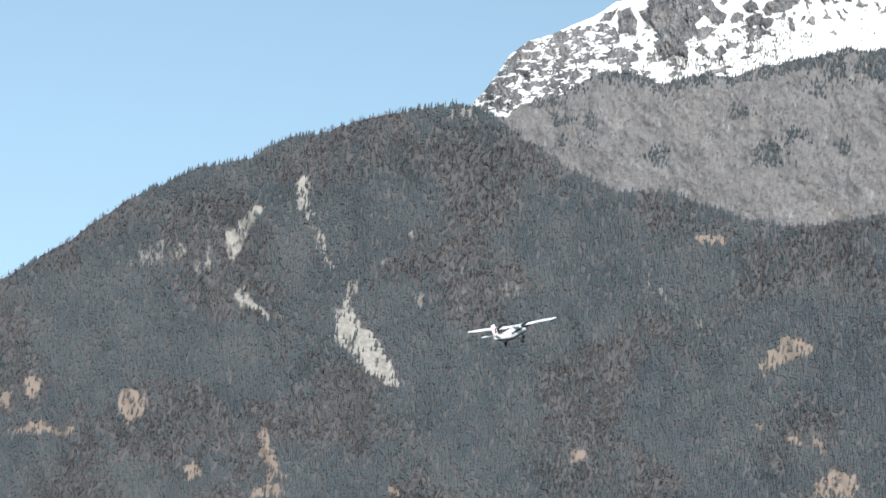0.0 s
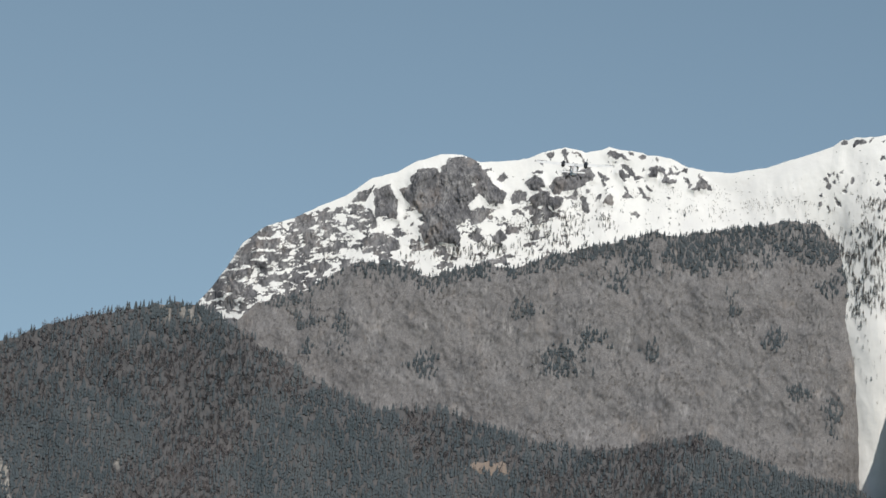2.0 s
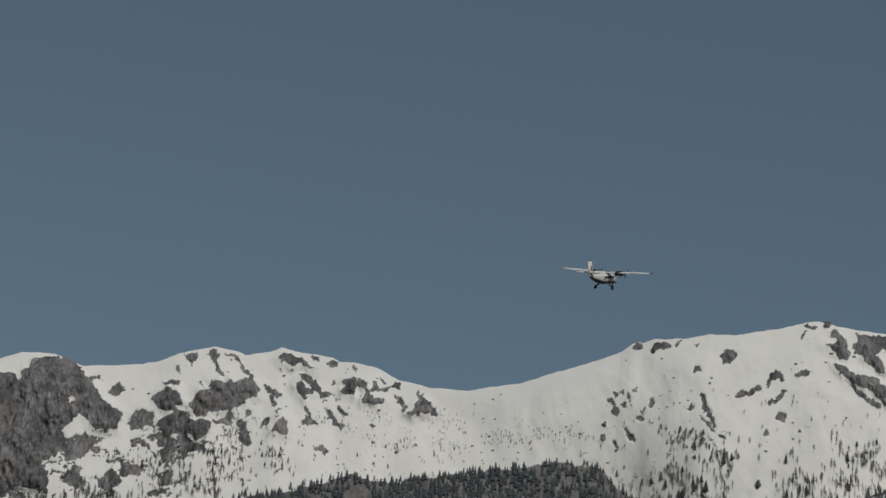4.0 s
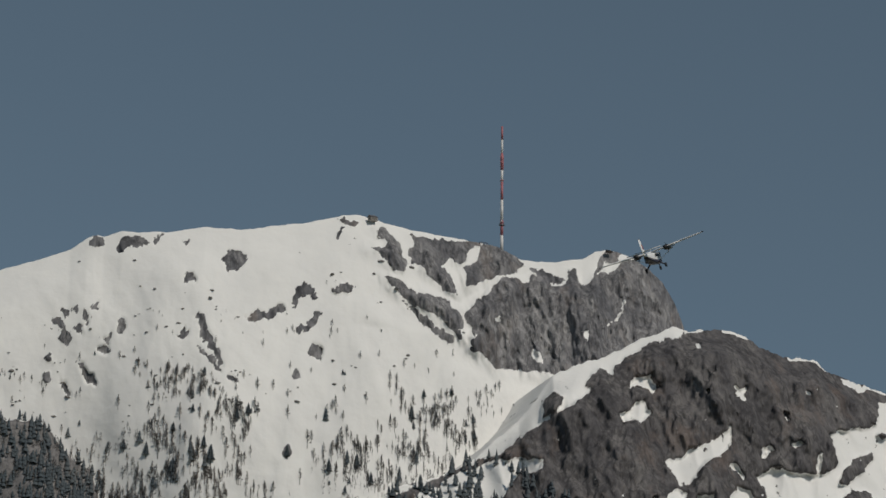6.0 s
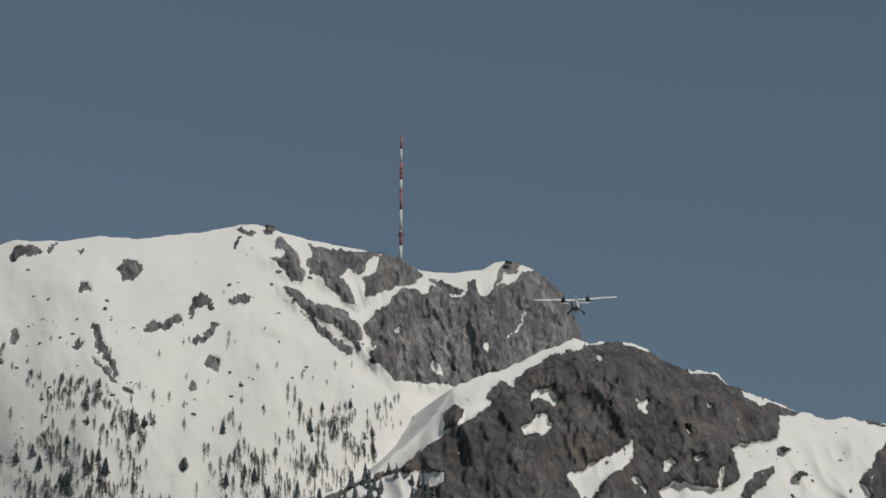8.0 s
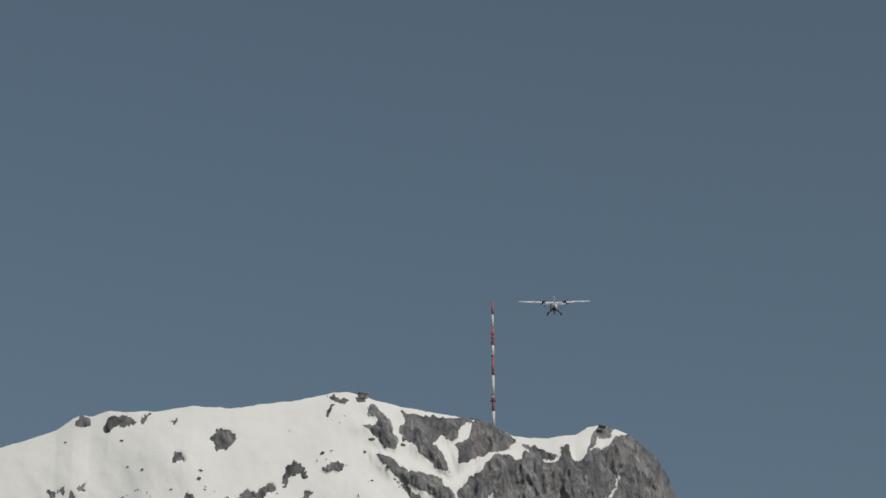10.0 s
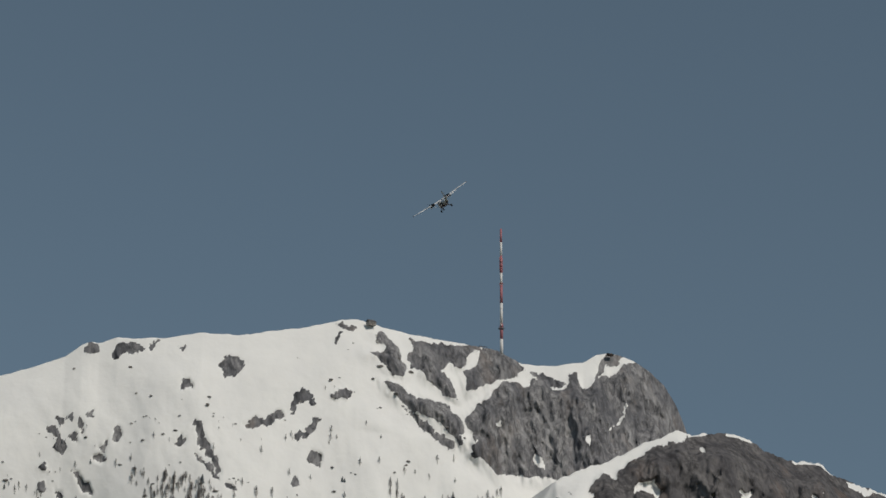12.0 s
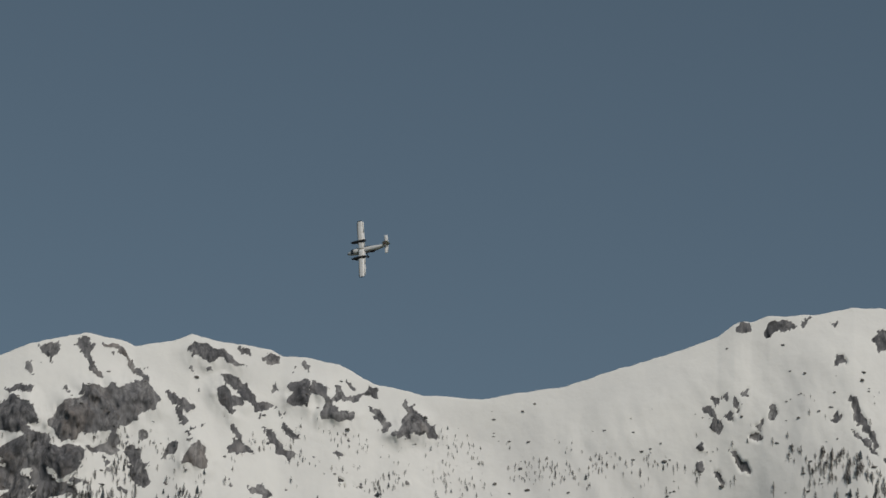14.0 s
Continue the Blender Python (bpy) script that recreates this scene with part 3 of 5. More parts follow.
SNOWFIELDS += [
    [(38.19, 37.94), (38.44, 38.22), (38.78, 38.13), (39.1, 37.74), (39.4, 37.58), (38.59, 37.41), (38.25, 37.25)],
    [(37.28, 37.87), (37.77, 38.02), (37.85, 37.77), (37.68, 37.48), (37.92, 37.22), (37.18, 37.08), (37.43, 37.46)],
    [(35.57, 37.31), (35.81, 37.53), (36.14, 37.77), (36.05, 37.49), (35.64, 37.11), (35.32, 36.85), (35.33, 37.08)],
    [(41.48, 41.4), (41.89, 41.33), (42.54, 41.21), (42.14, 41.0), (41.79, 41.22)],
    [(39.14, 39.09), (39.4, 39.35), (39.58, 39.27), (39.3, 39.02)],
    [(40.0, 39.42), (40.35, 39.6), (40.45, 39.5), (40.17, 39.37)],
    [(38.43, 40.5), (38.64, 40.81), (38.74, 40.81), (38.6, 40.52)],
    [(37.15, 41.71), (37.32, 41.7), (37.28, 41.57)],
    [(39.83, 40.23), (40.04, 40.23), (40.0, 39.99)],
]
SNOWFIELDS += [
    [(27.81, 36.42), (29.82, 37.37), (30.56, 37.83), (31.61, 38.32), (32.83, 38.41), (32.91, 38.17), (32.21, 37.97), (31.91, 37.68), (31.46, 36.55), (27.82, 36.26)],
    [(40.76, 38.95), (40.94, 39.25), (41.06, 39.26), (40.87, 38.67)],
]
FIELD_ROCKS = [
    [(41.44, 38.58), (41.72, 39.04), (42.53, 39.55), (42.58, 39.4), (42.24, 38.94), (41.79, 38.61)],
    [(43.14, 39.21), (43.42, 39.42), (43.56, 39.35), (43.32, 39.17)],
    [(32.83, 39.39), (32.91, 39.88), (33.14, 40.08), (33.46, 40.0), (33.22, 39.56)],
    [(42.63, 39.89), (42.91, 40.07), (43.14, 40.0), (42.81, 39.85)],
]
# snow ribs: a line upwards, width of the steep and of the gentle side, height
RIBS = [([(23.93, 39.57), (24.67, 41.03), (25.05, 42.45), (25.14, 43.73)], 0.9, 1.6, 0.17), ([(19.58, 39.25), (19.64, 40.36), (19.77, 41.19)], 0.5, 1.2, 0.08), ([(28.26, 37.87), (28.53, 39.29), (28.59, 40.42), (28.79, 41.58)], 0.5, 0.9, 0.16), ([(29.77, 38.84), (30.36, 40.32), (31.05, 41.55), (31.44, 42.47), (30.63, 43.1)], 1.3, 2.0, 0.36), ([(32.11, 39.05), (32.74, 40.27), (33.39, 41.51), (33.22, 42.08)], 1.0, 1.6, 0.22), ([(25.68, 37.16), (25.85, 39.05), (26.27, 40.73)], 0.6, 1.2, 0.14), ([(9.73, 38.81), (9.74, 39.85), (9.51, 40.62)], 0.5, 1.0, 0.12), ([(10.75, 38.88), (10.77, 39.93), (10.66, 40.97)], 0.4, 1.0, 0.1)]
LEDGES = [(38.54, 40.62, 0.08, 0.27, 40), (39.35, 39.2, 0.22, 0.12, 0), (37.31, 41.7, 0.12, 0.1, 0), (41.92, 41.19, 0.41, 0.08, -15), (39.76, 41.83, 0.29, 0.06, -15), (40.59, 40.83, 0.11, 0.06, 0), (39.97, 40.12, 0.08, 0.11, 0), (37.62, 40.59, 0.07, 0.05, 0)]
# scree and slips in the forest
SCREES = [
    [(-23.08, 27.03), (-22.44, 25.87), (-22.03, 24.4), (-22.17, 23.27), (-21.09, 22.78), (-21.42, 22.2), (-20.55, 20.47), (-21.14, 20.91), (-21.79, 22.17), (-22.62, 23.24), (-23.59, 25.23)],
    [(-19.62, 19.04), (-19.06, 18.07), (-18.42, 16.99), (-16.82, 15.43), (-15.22, 12.94), (-16.25, 12.79), (-18.23, 14.28), (-19.81, 15.51), (-20.69, 16.27), (-20.33, 17.42)],
    [(-26.44, 18.93), (-25.62, 17.98), (-24.36, 17.13), (-24.55, 16.67), (-25.94, 17.28), (-27.14, 18.25)],
    [(-26.45, 24.17), (-25.15, 24.49), (-26.33, 22.61), (-27, 20.39), (-27.62, 20.65), (-28, 22.3)],
]
# stony runnels and dry clearings among the trees
SLIPS = [
    [(-34.25, 19.81), (-33.77, 20.97), (-31.6, 22.25), (-30.39, 21.21), (-31.06, 20.04), (-33.64, 19.29)],
    [(-30.31, 20.09), (-28.92, 21.69), (-28.25, 20.23), (-29.1, 19.05)],
    [(-16.29, 23.69), (-15.2, 24.13), (-15.2, 23.01), (-15.63, 22.24)],
    [(-15.42, 19.26), (-13.96, 19.74), (-14.05, 18.43), (-14.95, 17.99)],
    [(-15.02, 17.8), (-14.39, 16.35), (-14.39, 14.3), (-14.92, 14.82)],
    [(-12.79, 21.69), (-11.76, 21.39), (-11.73, 18.4), (-12.3, 17.99), (-12.36, 19.85)],
    [(-10.26, 20.19), (-8.04, 20.53), (-7.62, 19.81), (-10.0, 19.27)],
    [(-0.46, 22.74), (0.3, 21.86), (0.91, 21.16), (2.12, 19.76), (1.5, 19.6), (0.25, 20.55)],
    [(2.79, 21.29), (3.59, 19.86), (4.46, 18.06), (3.86, 17.58), (3.13, 19.08)],
]
SLIPS += [
    [(-24.44, 17.06), (-23.94, 17.92), (-23.17, 17.6), (-23.48, 16.75), (-24.23, 16.7)],
    [(-20.22, 19.86), (-18.64, 19.86), (-18.48, 18.67), (-19.7, 18.89)],
    [(-14.27, 32.05), (-11.64, 31.86), (-11.37, 30.75), (-13.81, 30.77)],
    [(-9.71, 31.05), (-7.52, 31.76), (-6.28, 29.98), (-7.34, 29.16), (-9.28, 30.15)],
    [(-10.14, 15.91), (-9.77, 15.94), (-9.59, 14.46), (-9.96, 14.43)],
    [(-2.61, 14.59), (-2.16, 14.62), (-2.19, 13.88)],
    [(-27.52, 25.72), (-26.59, 25.97), (-26.55, 25.41), (-27.29, 25.25)],
    [(-18.17, 21.13), (-16.89, 21.59), (-16.85, 21.03), (-17.95, 20.65)],
    [(11.49, 22.27), (12.04, 22.31), (12.03, 21.38)],
]
CLEARINGS = [
    [(-34.2, 11.57), (-33.29, 12.01), (-32.21, 11.15), (-32.42, 10.39), (-33.35, 9.12), (-34.08, 9.89)],
    [(-41.15, 8.45), (-39.69, 9.11), (-38.16, 8.85), (-37.03, 8.93), (-37.18, 8.43), (-39.61, 8.11), (-41.31, 8.06)],
    [(-40.62, 11.48), (-39.77, 12.67), (-39.31, 11.58), (-39.78, 10.34), (-40.38, 10.75)],
    [(-24.81, 9.26), (-24.3, 9.86), (-23.61, 8.23), (-23.33, 6.94), (-22.55, 6.44), (-24.04, 6.33), (-24.52, 7.79)],
    [(-24.93, 5.71), (-24.04, 6.33), (-22.09, 5.36), (-25.07, 4.99)],
    [(-29.68, 6.48), (-28.43, 7.31), (-28.36, 6.39), (-29.44, 5.75)],
    [(-42.1, 11.0), (-41.16, 11.07), (-41.28, 10.12), (-41.99, 9.51)],
    [(7.84, 16.08), (8.32, 17.23), (9.73, 18.25), (11.6, 17.83), (11.28, 17.07), (9.12, 16.36), (7.72, 15.14)],
]
CLEARINGS += [
    [(7.54, 12.35), (8.63, 12.62), (8.31, 11.96)],
    [(-4.3, 9.64), (-3.39, 9.89), (-2.97, 9.18), (-4.08, 9.06)],
    [(9.82, 11.41), (10.91, 11.67), (10.78, 10.89)],
    [(11.64, 11.73), (12.49, 11.23), (12.44, 10.79), (11.88, 10.93)],
    [(11.85, 8.6), (13.25, 9.81), (14.76, 9.18), (14.66, 7.92), (11.55, 7.69)],
    [(2.48, 24.24), (4.86, 24.59), (5.28, 23.88), (3.8, 23.85)],
    [(-15.82, 6.56), (-14.91, 6.82), (-14.83, 5.74), (-15.76, 5.67)],
]


def ribbed(u, w):
    out = np.zeros(u.shape)
    for line, steep, gentle, high in RIBS:
        ws = [p[1] for p in line]
        d = u - np.interp(w, ws, [p[0] for p in line]) + 0.12 * fbm(u * 0.7, w * 0.7, 3)
        ends = step(w, ws[0] - 2.0, ws[0]) * (1 - step(w, ws[-1] - 0.7, ws[-1] + 0.3))
        out = np.maximum(out, high * ends * np.where(d < 0, step(d, -steep, 0.05), 1 - step(d, 0.0, gentle)))
    return out


def snow_flank(u, w):
    crest = CREST_SNOW(u)
    below = crest - w
    wu, ww = u + 0.07 * fbm(u * 2.6, w * 2.6, 5, 0.65), w + 0.07 * fbm(u * 2.6 + 40, w * 2.6, 5, 0.65)
    rock = np.zeros(u.shape)
    solid = np.zeros(u.shape)
    for poly in CLIFFS:
        rock = np.maximum(rock, inside(wu, ww, poly, 0.09))
        solid = np.maximum(solid, inside(u, w, poly, 0.4))
    ru, rw = wu + 0.04 * fbm(u * 6.0, w * 6.0, 4, 0.7), ww + 0.04 * fbm(u * 6.0 + 70, w * 6.0, 4, 0.7)
    spot = np.zeros(u.shape)
    for poly in OUTCROPS:
        spot = np.maximum(spot, np.minimum(1.0, 1.7 * inside(ru, rw, poly, 0.06)))
    ledge = np.zeros(u.shape)
    for poly in CLIFF_LEDGES:
        ledge = np.maximum(ledge, inside(ru, rw, poly, 0.05))
    # broken rock with snow on its steps in the west, flecks further on
    steps = fbm(u * 0.9 + 0.35 * w, w * 1.5 - 0.3 * u, 6, 0.66) + 0.25 * fbm(u * 0.3, w * 0.35, 2)
    west = step(-u, 1.5, 6.5) * step(below, 0.05 + 0.5 * step(u, -6.0, -3.0) - 0.5 * step(-u, 7.0, 9.0), 0.35 + 0.8 * step(u, -6.0, -3.0) - 0.4 * step(-u, 7.0, 9.0))
    mid = step(-u, -10.5, -4.0) * step(below, 1.6, 3.0)
    rough = west * step(steps, -0.4, -0.12) + 0.95 * mid * (1 - west) * step(steps, 0.16, 0.36)
    streak = fbm(u * 1.7 + 0.8 * w, w * 1.1 - 0.5 * u, 5, 0.62)
    flecks = step(fbm(u * 2.6 + 1.6 * w, w * 2.2 - 1.0 * u, 4, 0.6), 0.72, 0.86) * step(u, 4.0, 6.0) * (1 - step(u, 14.5, 16.5)) * step(below, 0.1, 0.3)
    rough = np.maximum(rough, 0.8 * flecks)
    shelf = step(fbm(u * 1.3 + 0.6 * w, w * 3.0 - 0.8 * u, 5, 0.66), 0.26, 0.44) * (step(-u, 2.6, 4.2) + 0.35 * step(-u, -3.2, 0.5)).clip(0, 1)
    ledge = np.maximum(ledge, shelf)
    cover = np.maximum(np.maximum(rock, spot), rough) * (1 - ledge)
    ragged = 0.35 * fbm(u * 3.4 - w, w * 3.8, 5, 0.7) * step(cover, 0.05, 0.5) * (1 - 0.7 * rock)
    rock = np.clip(cover + ragged + 0.45 * step(rock, 0.7, 1.0) * (1 - ledge), 0, 1.5)
    bowls = 0.42 * fbm(u * 0.2 + 0.08 * w, w * 0.1, 2) + 0.09 * fbm(u * 0.5 + 0.2 * w + 0.25 * fbm(u * 0.3, w * 0.3, 2), w * 0.16, 3, 0.45) + 0.02 * fbm(u * 1.6, w * 1.1, 3)
    crag = 0.28 * fbm(u * 0.55 + 5, w * 0.4, 3) + 0.19 * ridged(u * 0.8 - 0.1 * w + 0.15 * streak, w * 0.22, 4, 0.5) + 0.075 * ridged(u * 2.3 + 0.5 * w, w * 1.2, 5, 0.6)
    least = 60.9 - 2.4 * step(u, 21.5, 27.0)
    depth = 63.4 - 3.0 * step(u, 12.0, 29.0) - 0.42 * below
    depth = least + np.logaddexp(0, (depth - least) * 2.0) / 2.0
    fade = step(below, 0.0, 1.2)
    low = np.maximum(cover, spot) * (1 - solid)
    depth = depth - fade * (0.6 * bowls + 0.55 * ribbed(u, w)) - (0.06 * solid + 0.22 * low * (crag - 0.3) + 0.95 * solid * crag) * (0.35 + 0.65 * fade)
    return (*carried_to((0.0, 0.0, 26.0), 62.0, u, w, depth), rock)


def cliff_flank(u, w):
    below = CREST_CLIFF(u) - w
    depth = 60.4 - 0.2 * below
    depth = depth - step(below, 0, 1.0) * (0.3 * fbm(u * 0.22, w * 0.2, 3) + 0.1 * ridged(u * 0.6 + 0.2 * w, w * 0.5, 5, 0.55) + 0.03 * ridged(u * 2.6, w * 2.0, 4))
    return (*carried_to((-2.9, -78.2, 19.6), 59.0, u, w, depth), np.ones(u.shape))


def forest_flank(u, w):
    below = CREST_FOREST(u) - w
    depth = 56.4 - 0.42 * below
    depth = depth - step(below, 0, 2.0) * (0.6 * ridged(u * 0.11 + 0.03 * w, w * 0.05, 3) + 0.15 * fbm(u * 0.6, w * 0.5, 4))
    wu, ww = u + 0.32 * fbm(u * 0.9, w * 0.9, 5, 0.65), w + 0.32 * fbm(u * 0.9 + 40, w * 0.9, 5, 0.65)
    scree = np.zeros(u.shape)
    for poly, bare in zip(SCREES, (0.82, 1.0, 1.0, 0.76)):
        scree = np.maximum(scree, bare * inside(wu, ww, poly, 0.3) * (0.98 + 0.55 * fbm(u * 1.2, w * 0.8, 5, 0.65)))
    runnel = step(fbm(u * 1.8 + 0.2 * w, w * 0.5, 5, 0.65), -0.6, 0.15)
    for poly in SLIPS:
        scree = np.maximum(scree, 0.62 * inside(wu, ww, poly, 0.35) * runnel)
    tufts = 0.68 + 0.32 * step(fbm(u * 1.6, w * 1.1, 5, 0.7), -0.45, 0.1)
    meadow = 0.3 * step(fbm(u * 0.16 + 3, w * 0.2 + 8, 4), 0.3, 0.6) * step(below, 6.0, 14.0)
    for poly in CLEARINGS:
        meadow = np.maximum(meadow, inside(wu, ww, poly, 0.3) * tufts)
    return (*carried_to((-4.0, -121.8, 17.7), 57.0, u, w, depth), scree, meadow)


def ridge_flank(u, w):
    crest = CREST_RIDGE(u)
    below = crest - w
    wu, ww = u + 0.06 * fbm(u * 2.4, w * 2.4, 5, 0.65), w + 0.06 * fbm(u * 2.4 + 40, w * 2.4, 5, 0.65)
    snow = np.zeros(u.shape)
    for poly in SNOWFIELDS:
        snow = np.maximum(snow, inside(wu, ww, poly, 0.07))
    for poly in FIELD_ROCKS:
        snow = snow * (1 - inside(wu, ww, poly, 0.06))
    snow = np.maximum(snow, 0.9 * spots(wu, ww, LEDGES))
    flecks = step(fbm(u * 2.1 - 1.2 * w, w * 2.9 + 0.8 * u, 4, 0.55), 0.98, 1.08)
    fields = snow
    snow = np.maximum(snow, 0.85 * flecks)
    rim = (1 - step(below, 0.01, 0.08)) * step(fbm(u * 0.8, u * 0.1, 4), -0.25, 0.1)
    low = step(below, 3.2, 5.5) * step(fbm(u * 0.55, w * 0.7, 6, 0.6), -0.2, 0.2)
    bare = 0.35 * (1 - step(snow, 0.0, 0.2)) * (1 - rim) * (1 - low)
    rock = np.clip(1 + bare - np.maximum(np.maximum(snow, rim), low) + 0.5 * fbm(u * 2.2 + w, w * 2.6, 6, 0.68) * step(snow, 0.05, 0.5), 0, 1.4)
    depth = 57.2 - 0.5 * below
    crag = 0.15 * ridged(u * 0.55 + 0.25 * w, w * 0.4, 5, 0.52) + 0.055 * ridged(u * 2.0 - 0.7 * w, w * 1.1, 5, 0.6)
    depth = depth - step(below, 0.0, 0.7) * (0.36 * ridged(u * 0.3 + 3 + 0.1 * w, w * 0.16, 3) + (1 - fields) * crag)
    return (*carried_to((0.0, 0.0, 26.0), 57.0, u, w, depth), rock)


def mountain(name, flank, crest, foot, x0, x1, nu, nv, rough, mat, layers, label):
    """A flank from its foot to its crest, and a plain far side."""
    u = np.linspace(x0, x1, nu)
    top = crest(u) + rough * fbm(u * 1.7, u * 0 + 3.3, 5, 0.65)
    v = np.linspace(0, 1, nv)
    uu = np.repeat(u[None, :], nv, 0)
    ww = foot + (top[None, :] - foot) * v[:, None]
    got = flank(uu, ww)
    x, y, z = got[:3]
    back = np.array([0.25, 0.8, 1.8, 3.5, 7.0, 14.0, 26.0, 45.0])[:, None]
    bx = np.repeat(x[-1:], len(back), 0)
    by = y[-1:] + back
    bz = np.maximum(z[-1:] - 0.12 * back - 0.022 * back ** 2, -1.0)
    xyz = np.stack([np.vstack([x, bx]), np.vstack([y, by]), np.vstack([z, bz])], -1).reshape(-1, 3)
    rows = nv + len(back)
    i = (np.arange(rows - 1)[:, None] * nu + np.arange(nu - 1)[None, :]).ravel()
    quads = np.stack([i, i + 1, i + nu + 1, i + nu], -1)
    me = bpy.data.meshes.new(name)
    me.vertices.add(len(xyz))
    me.vertices.foreach_set("co", xyz.ravel())
    me.loops.add(quads.size)
    me.loops.foreach_set("vertex_index", quads.ravel().astype(np.int32))
    me.polygons.add(len(quads))
    me.polygons.foreach_set("loop_start", np.arange(0, quads.size, 4, dtype=np.int32))
    me.update(calc_edges=True)
    me.polygons.foreach_set("use_smooth", np.ones(len(quads), bool))
    for key, values in zip(layers, got[3:]):
        at = me.attributes.new(key, "FLOAT", "POINT")
        at.data.foreach_set("value", np.vstack([values, np.repeat(values[-1:], len(back), 0)]).ravel().astype(np.float32))
    me.materials.append(mat)
    return tagged(new(name, me), label, "mountain", kind="structure")


mountain("snow_mountain", snow_flank, CREST_SNOW, 22.0, -13.5, 46.0, 1650, 430, 0.022, SNOW_ROCK, ["rock"],
         "long snow-covered alpine ridge with grey limestone cliffs and outcrops")
mountain("cliff_mountain", cliff_flank, CREST_CLIFF, 8.0, -12.0, 27.5, 620, 330, 0.09, GREY_CLIFF, ["rock"],
         "sheer grey limestone wall with bare scrub below the snow")
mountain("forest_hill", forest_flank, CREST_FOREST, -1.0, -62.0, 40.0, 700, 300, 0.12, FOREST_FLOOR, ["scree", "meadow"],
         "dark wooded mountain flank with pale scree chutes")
mountain("rock_ridge", ridge_flank, CREST_RIDGE, 20.0, 26.5, 64.0, 900, 420, 0.07, BROWN_ROCK, ["rock"],
         "near brownish rock ridge with snowfields between its buttresses")

bm = bmesh.new()
bmesh.ops.create_grid(bm, x_segments=60, y_segments=60, size=4500)
me = bpy.data.meshes.new("ground")
bm.to_mesh(me)
bm.free()
me.materials.append(MEADOW)
tagged(new("ground", me), "flat valley floor of dull spring meadow", "ground", kind="structure")


# ---------------------------------------------------------------- woods
def spruce_form(sides, tiers, rnd):
    """A conifer a metre high: ragged skirts of needles round a stem."""
    v, f = [], []
    for k in range(tiers):
        lo, hi = 0.1 + 0.8 * k / tiers, min(1.0, 0.1 + 0.8 * (k + 1) / tiers + 0.2)
        r = 0.24 * (1 - k / tiers) ** 0.8 + 0.03
        base = len(v)
        for s in range(sides):
            t = 2 * math.pi * (s + rnd.uniform(-0.2, 0.2)) / sides
            q = r * rnd.uniform(0.7, 1.2)
            v.append((q * math.cos(t), q * math.sin(t), lo + rnd.uniform(-0.05, 0.05)))
        v.append((0, 0, hi if k < tiers - 1 else 1.0))
        f += [(base + s, base + (s + 1) % sides, base + sides) for s in range(sides)]
    b = len(v)
    v += [(0.03, 0, -0.1), (-0.02, 0.025, -0.1), (-0.02, -0.025, -0.1), (0, 0, 0.6)]
    f += [(b, b + 1, b + 3), (b + 1, b + 2, b + 3), (b + 2, b, b + 3)]
    return v, f


def bare_form(boughs, spread, rnd, thin=0.06):
    """A leafless tree a metre high: a stem with rising boughs and twig fans."""
    v = [(0.028, 0, -0.1), (-0.02, 0.024, -0.1), (-0.02, -0.024, -0.1), (0, 0, 1.0)]
    f = [(0, 1, 3), (1, 2, 3), (2, 0, 3)]
    for k in range(boughs):
        z = 0.22 + 0.68 * k / boughs
        t = k * 2.4 + rnd.uniform(-0.4, 0.4)
        r = spread * (1.05 - z) * rnd.uniform(0.7, 1.2)
        c, s = math.cos(t), math.sin(t)
        rise = rnd.uniform(0.02, 0.2)
        b = len(v)
        v += [(0, 0, z), (r * c - thin * s, r * s + thin * c, z + rise), (r * c + thin * s, r * s - thin * c, z + rise + 1.4 * thin)]
        f += [(b, b + 1, b + 2)]
    return v, f


def scrub_form(rnd):
    """A rounded leafless crown a metre high with a broken outline."""
    bm = bmesh.new()
    bmesh.ops.create_icosphere(bm, subdivisions=1, radius=0.5)
    for p in bm.verts:
        p.co *= rnd.uniform(0.62, 1.25)
        p.co.z = p.co.z * 0.95 + 0.45
    v = [tuple(p.co) for p in bm.verts]
    f = [tuple(p.index for p in q.verts) for q in bm.faces]
    bm.free()
    return v, f


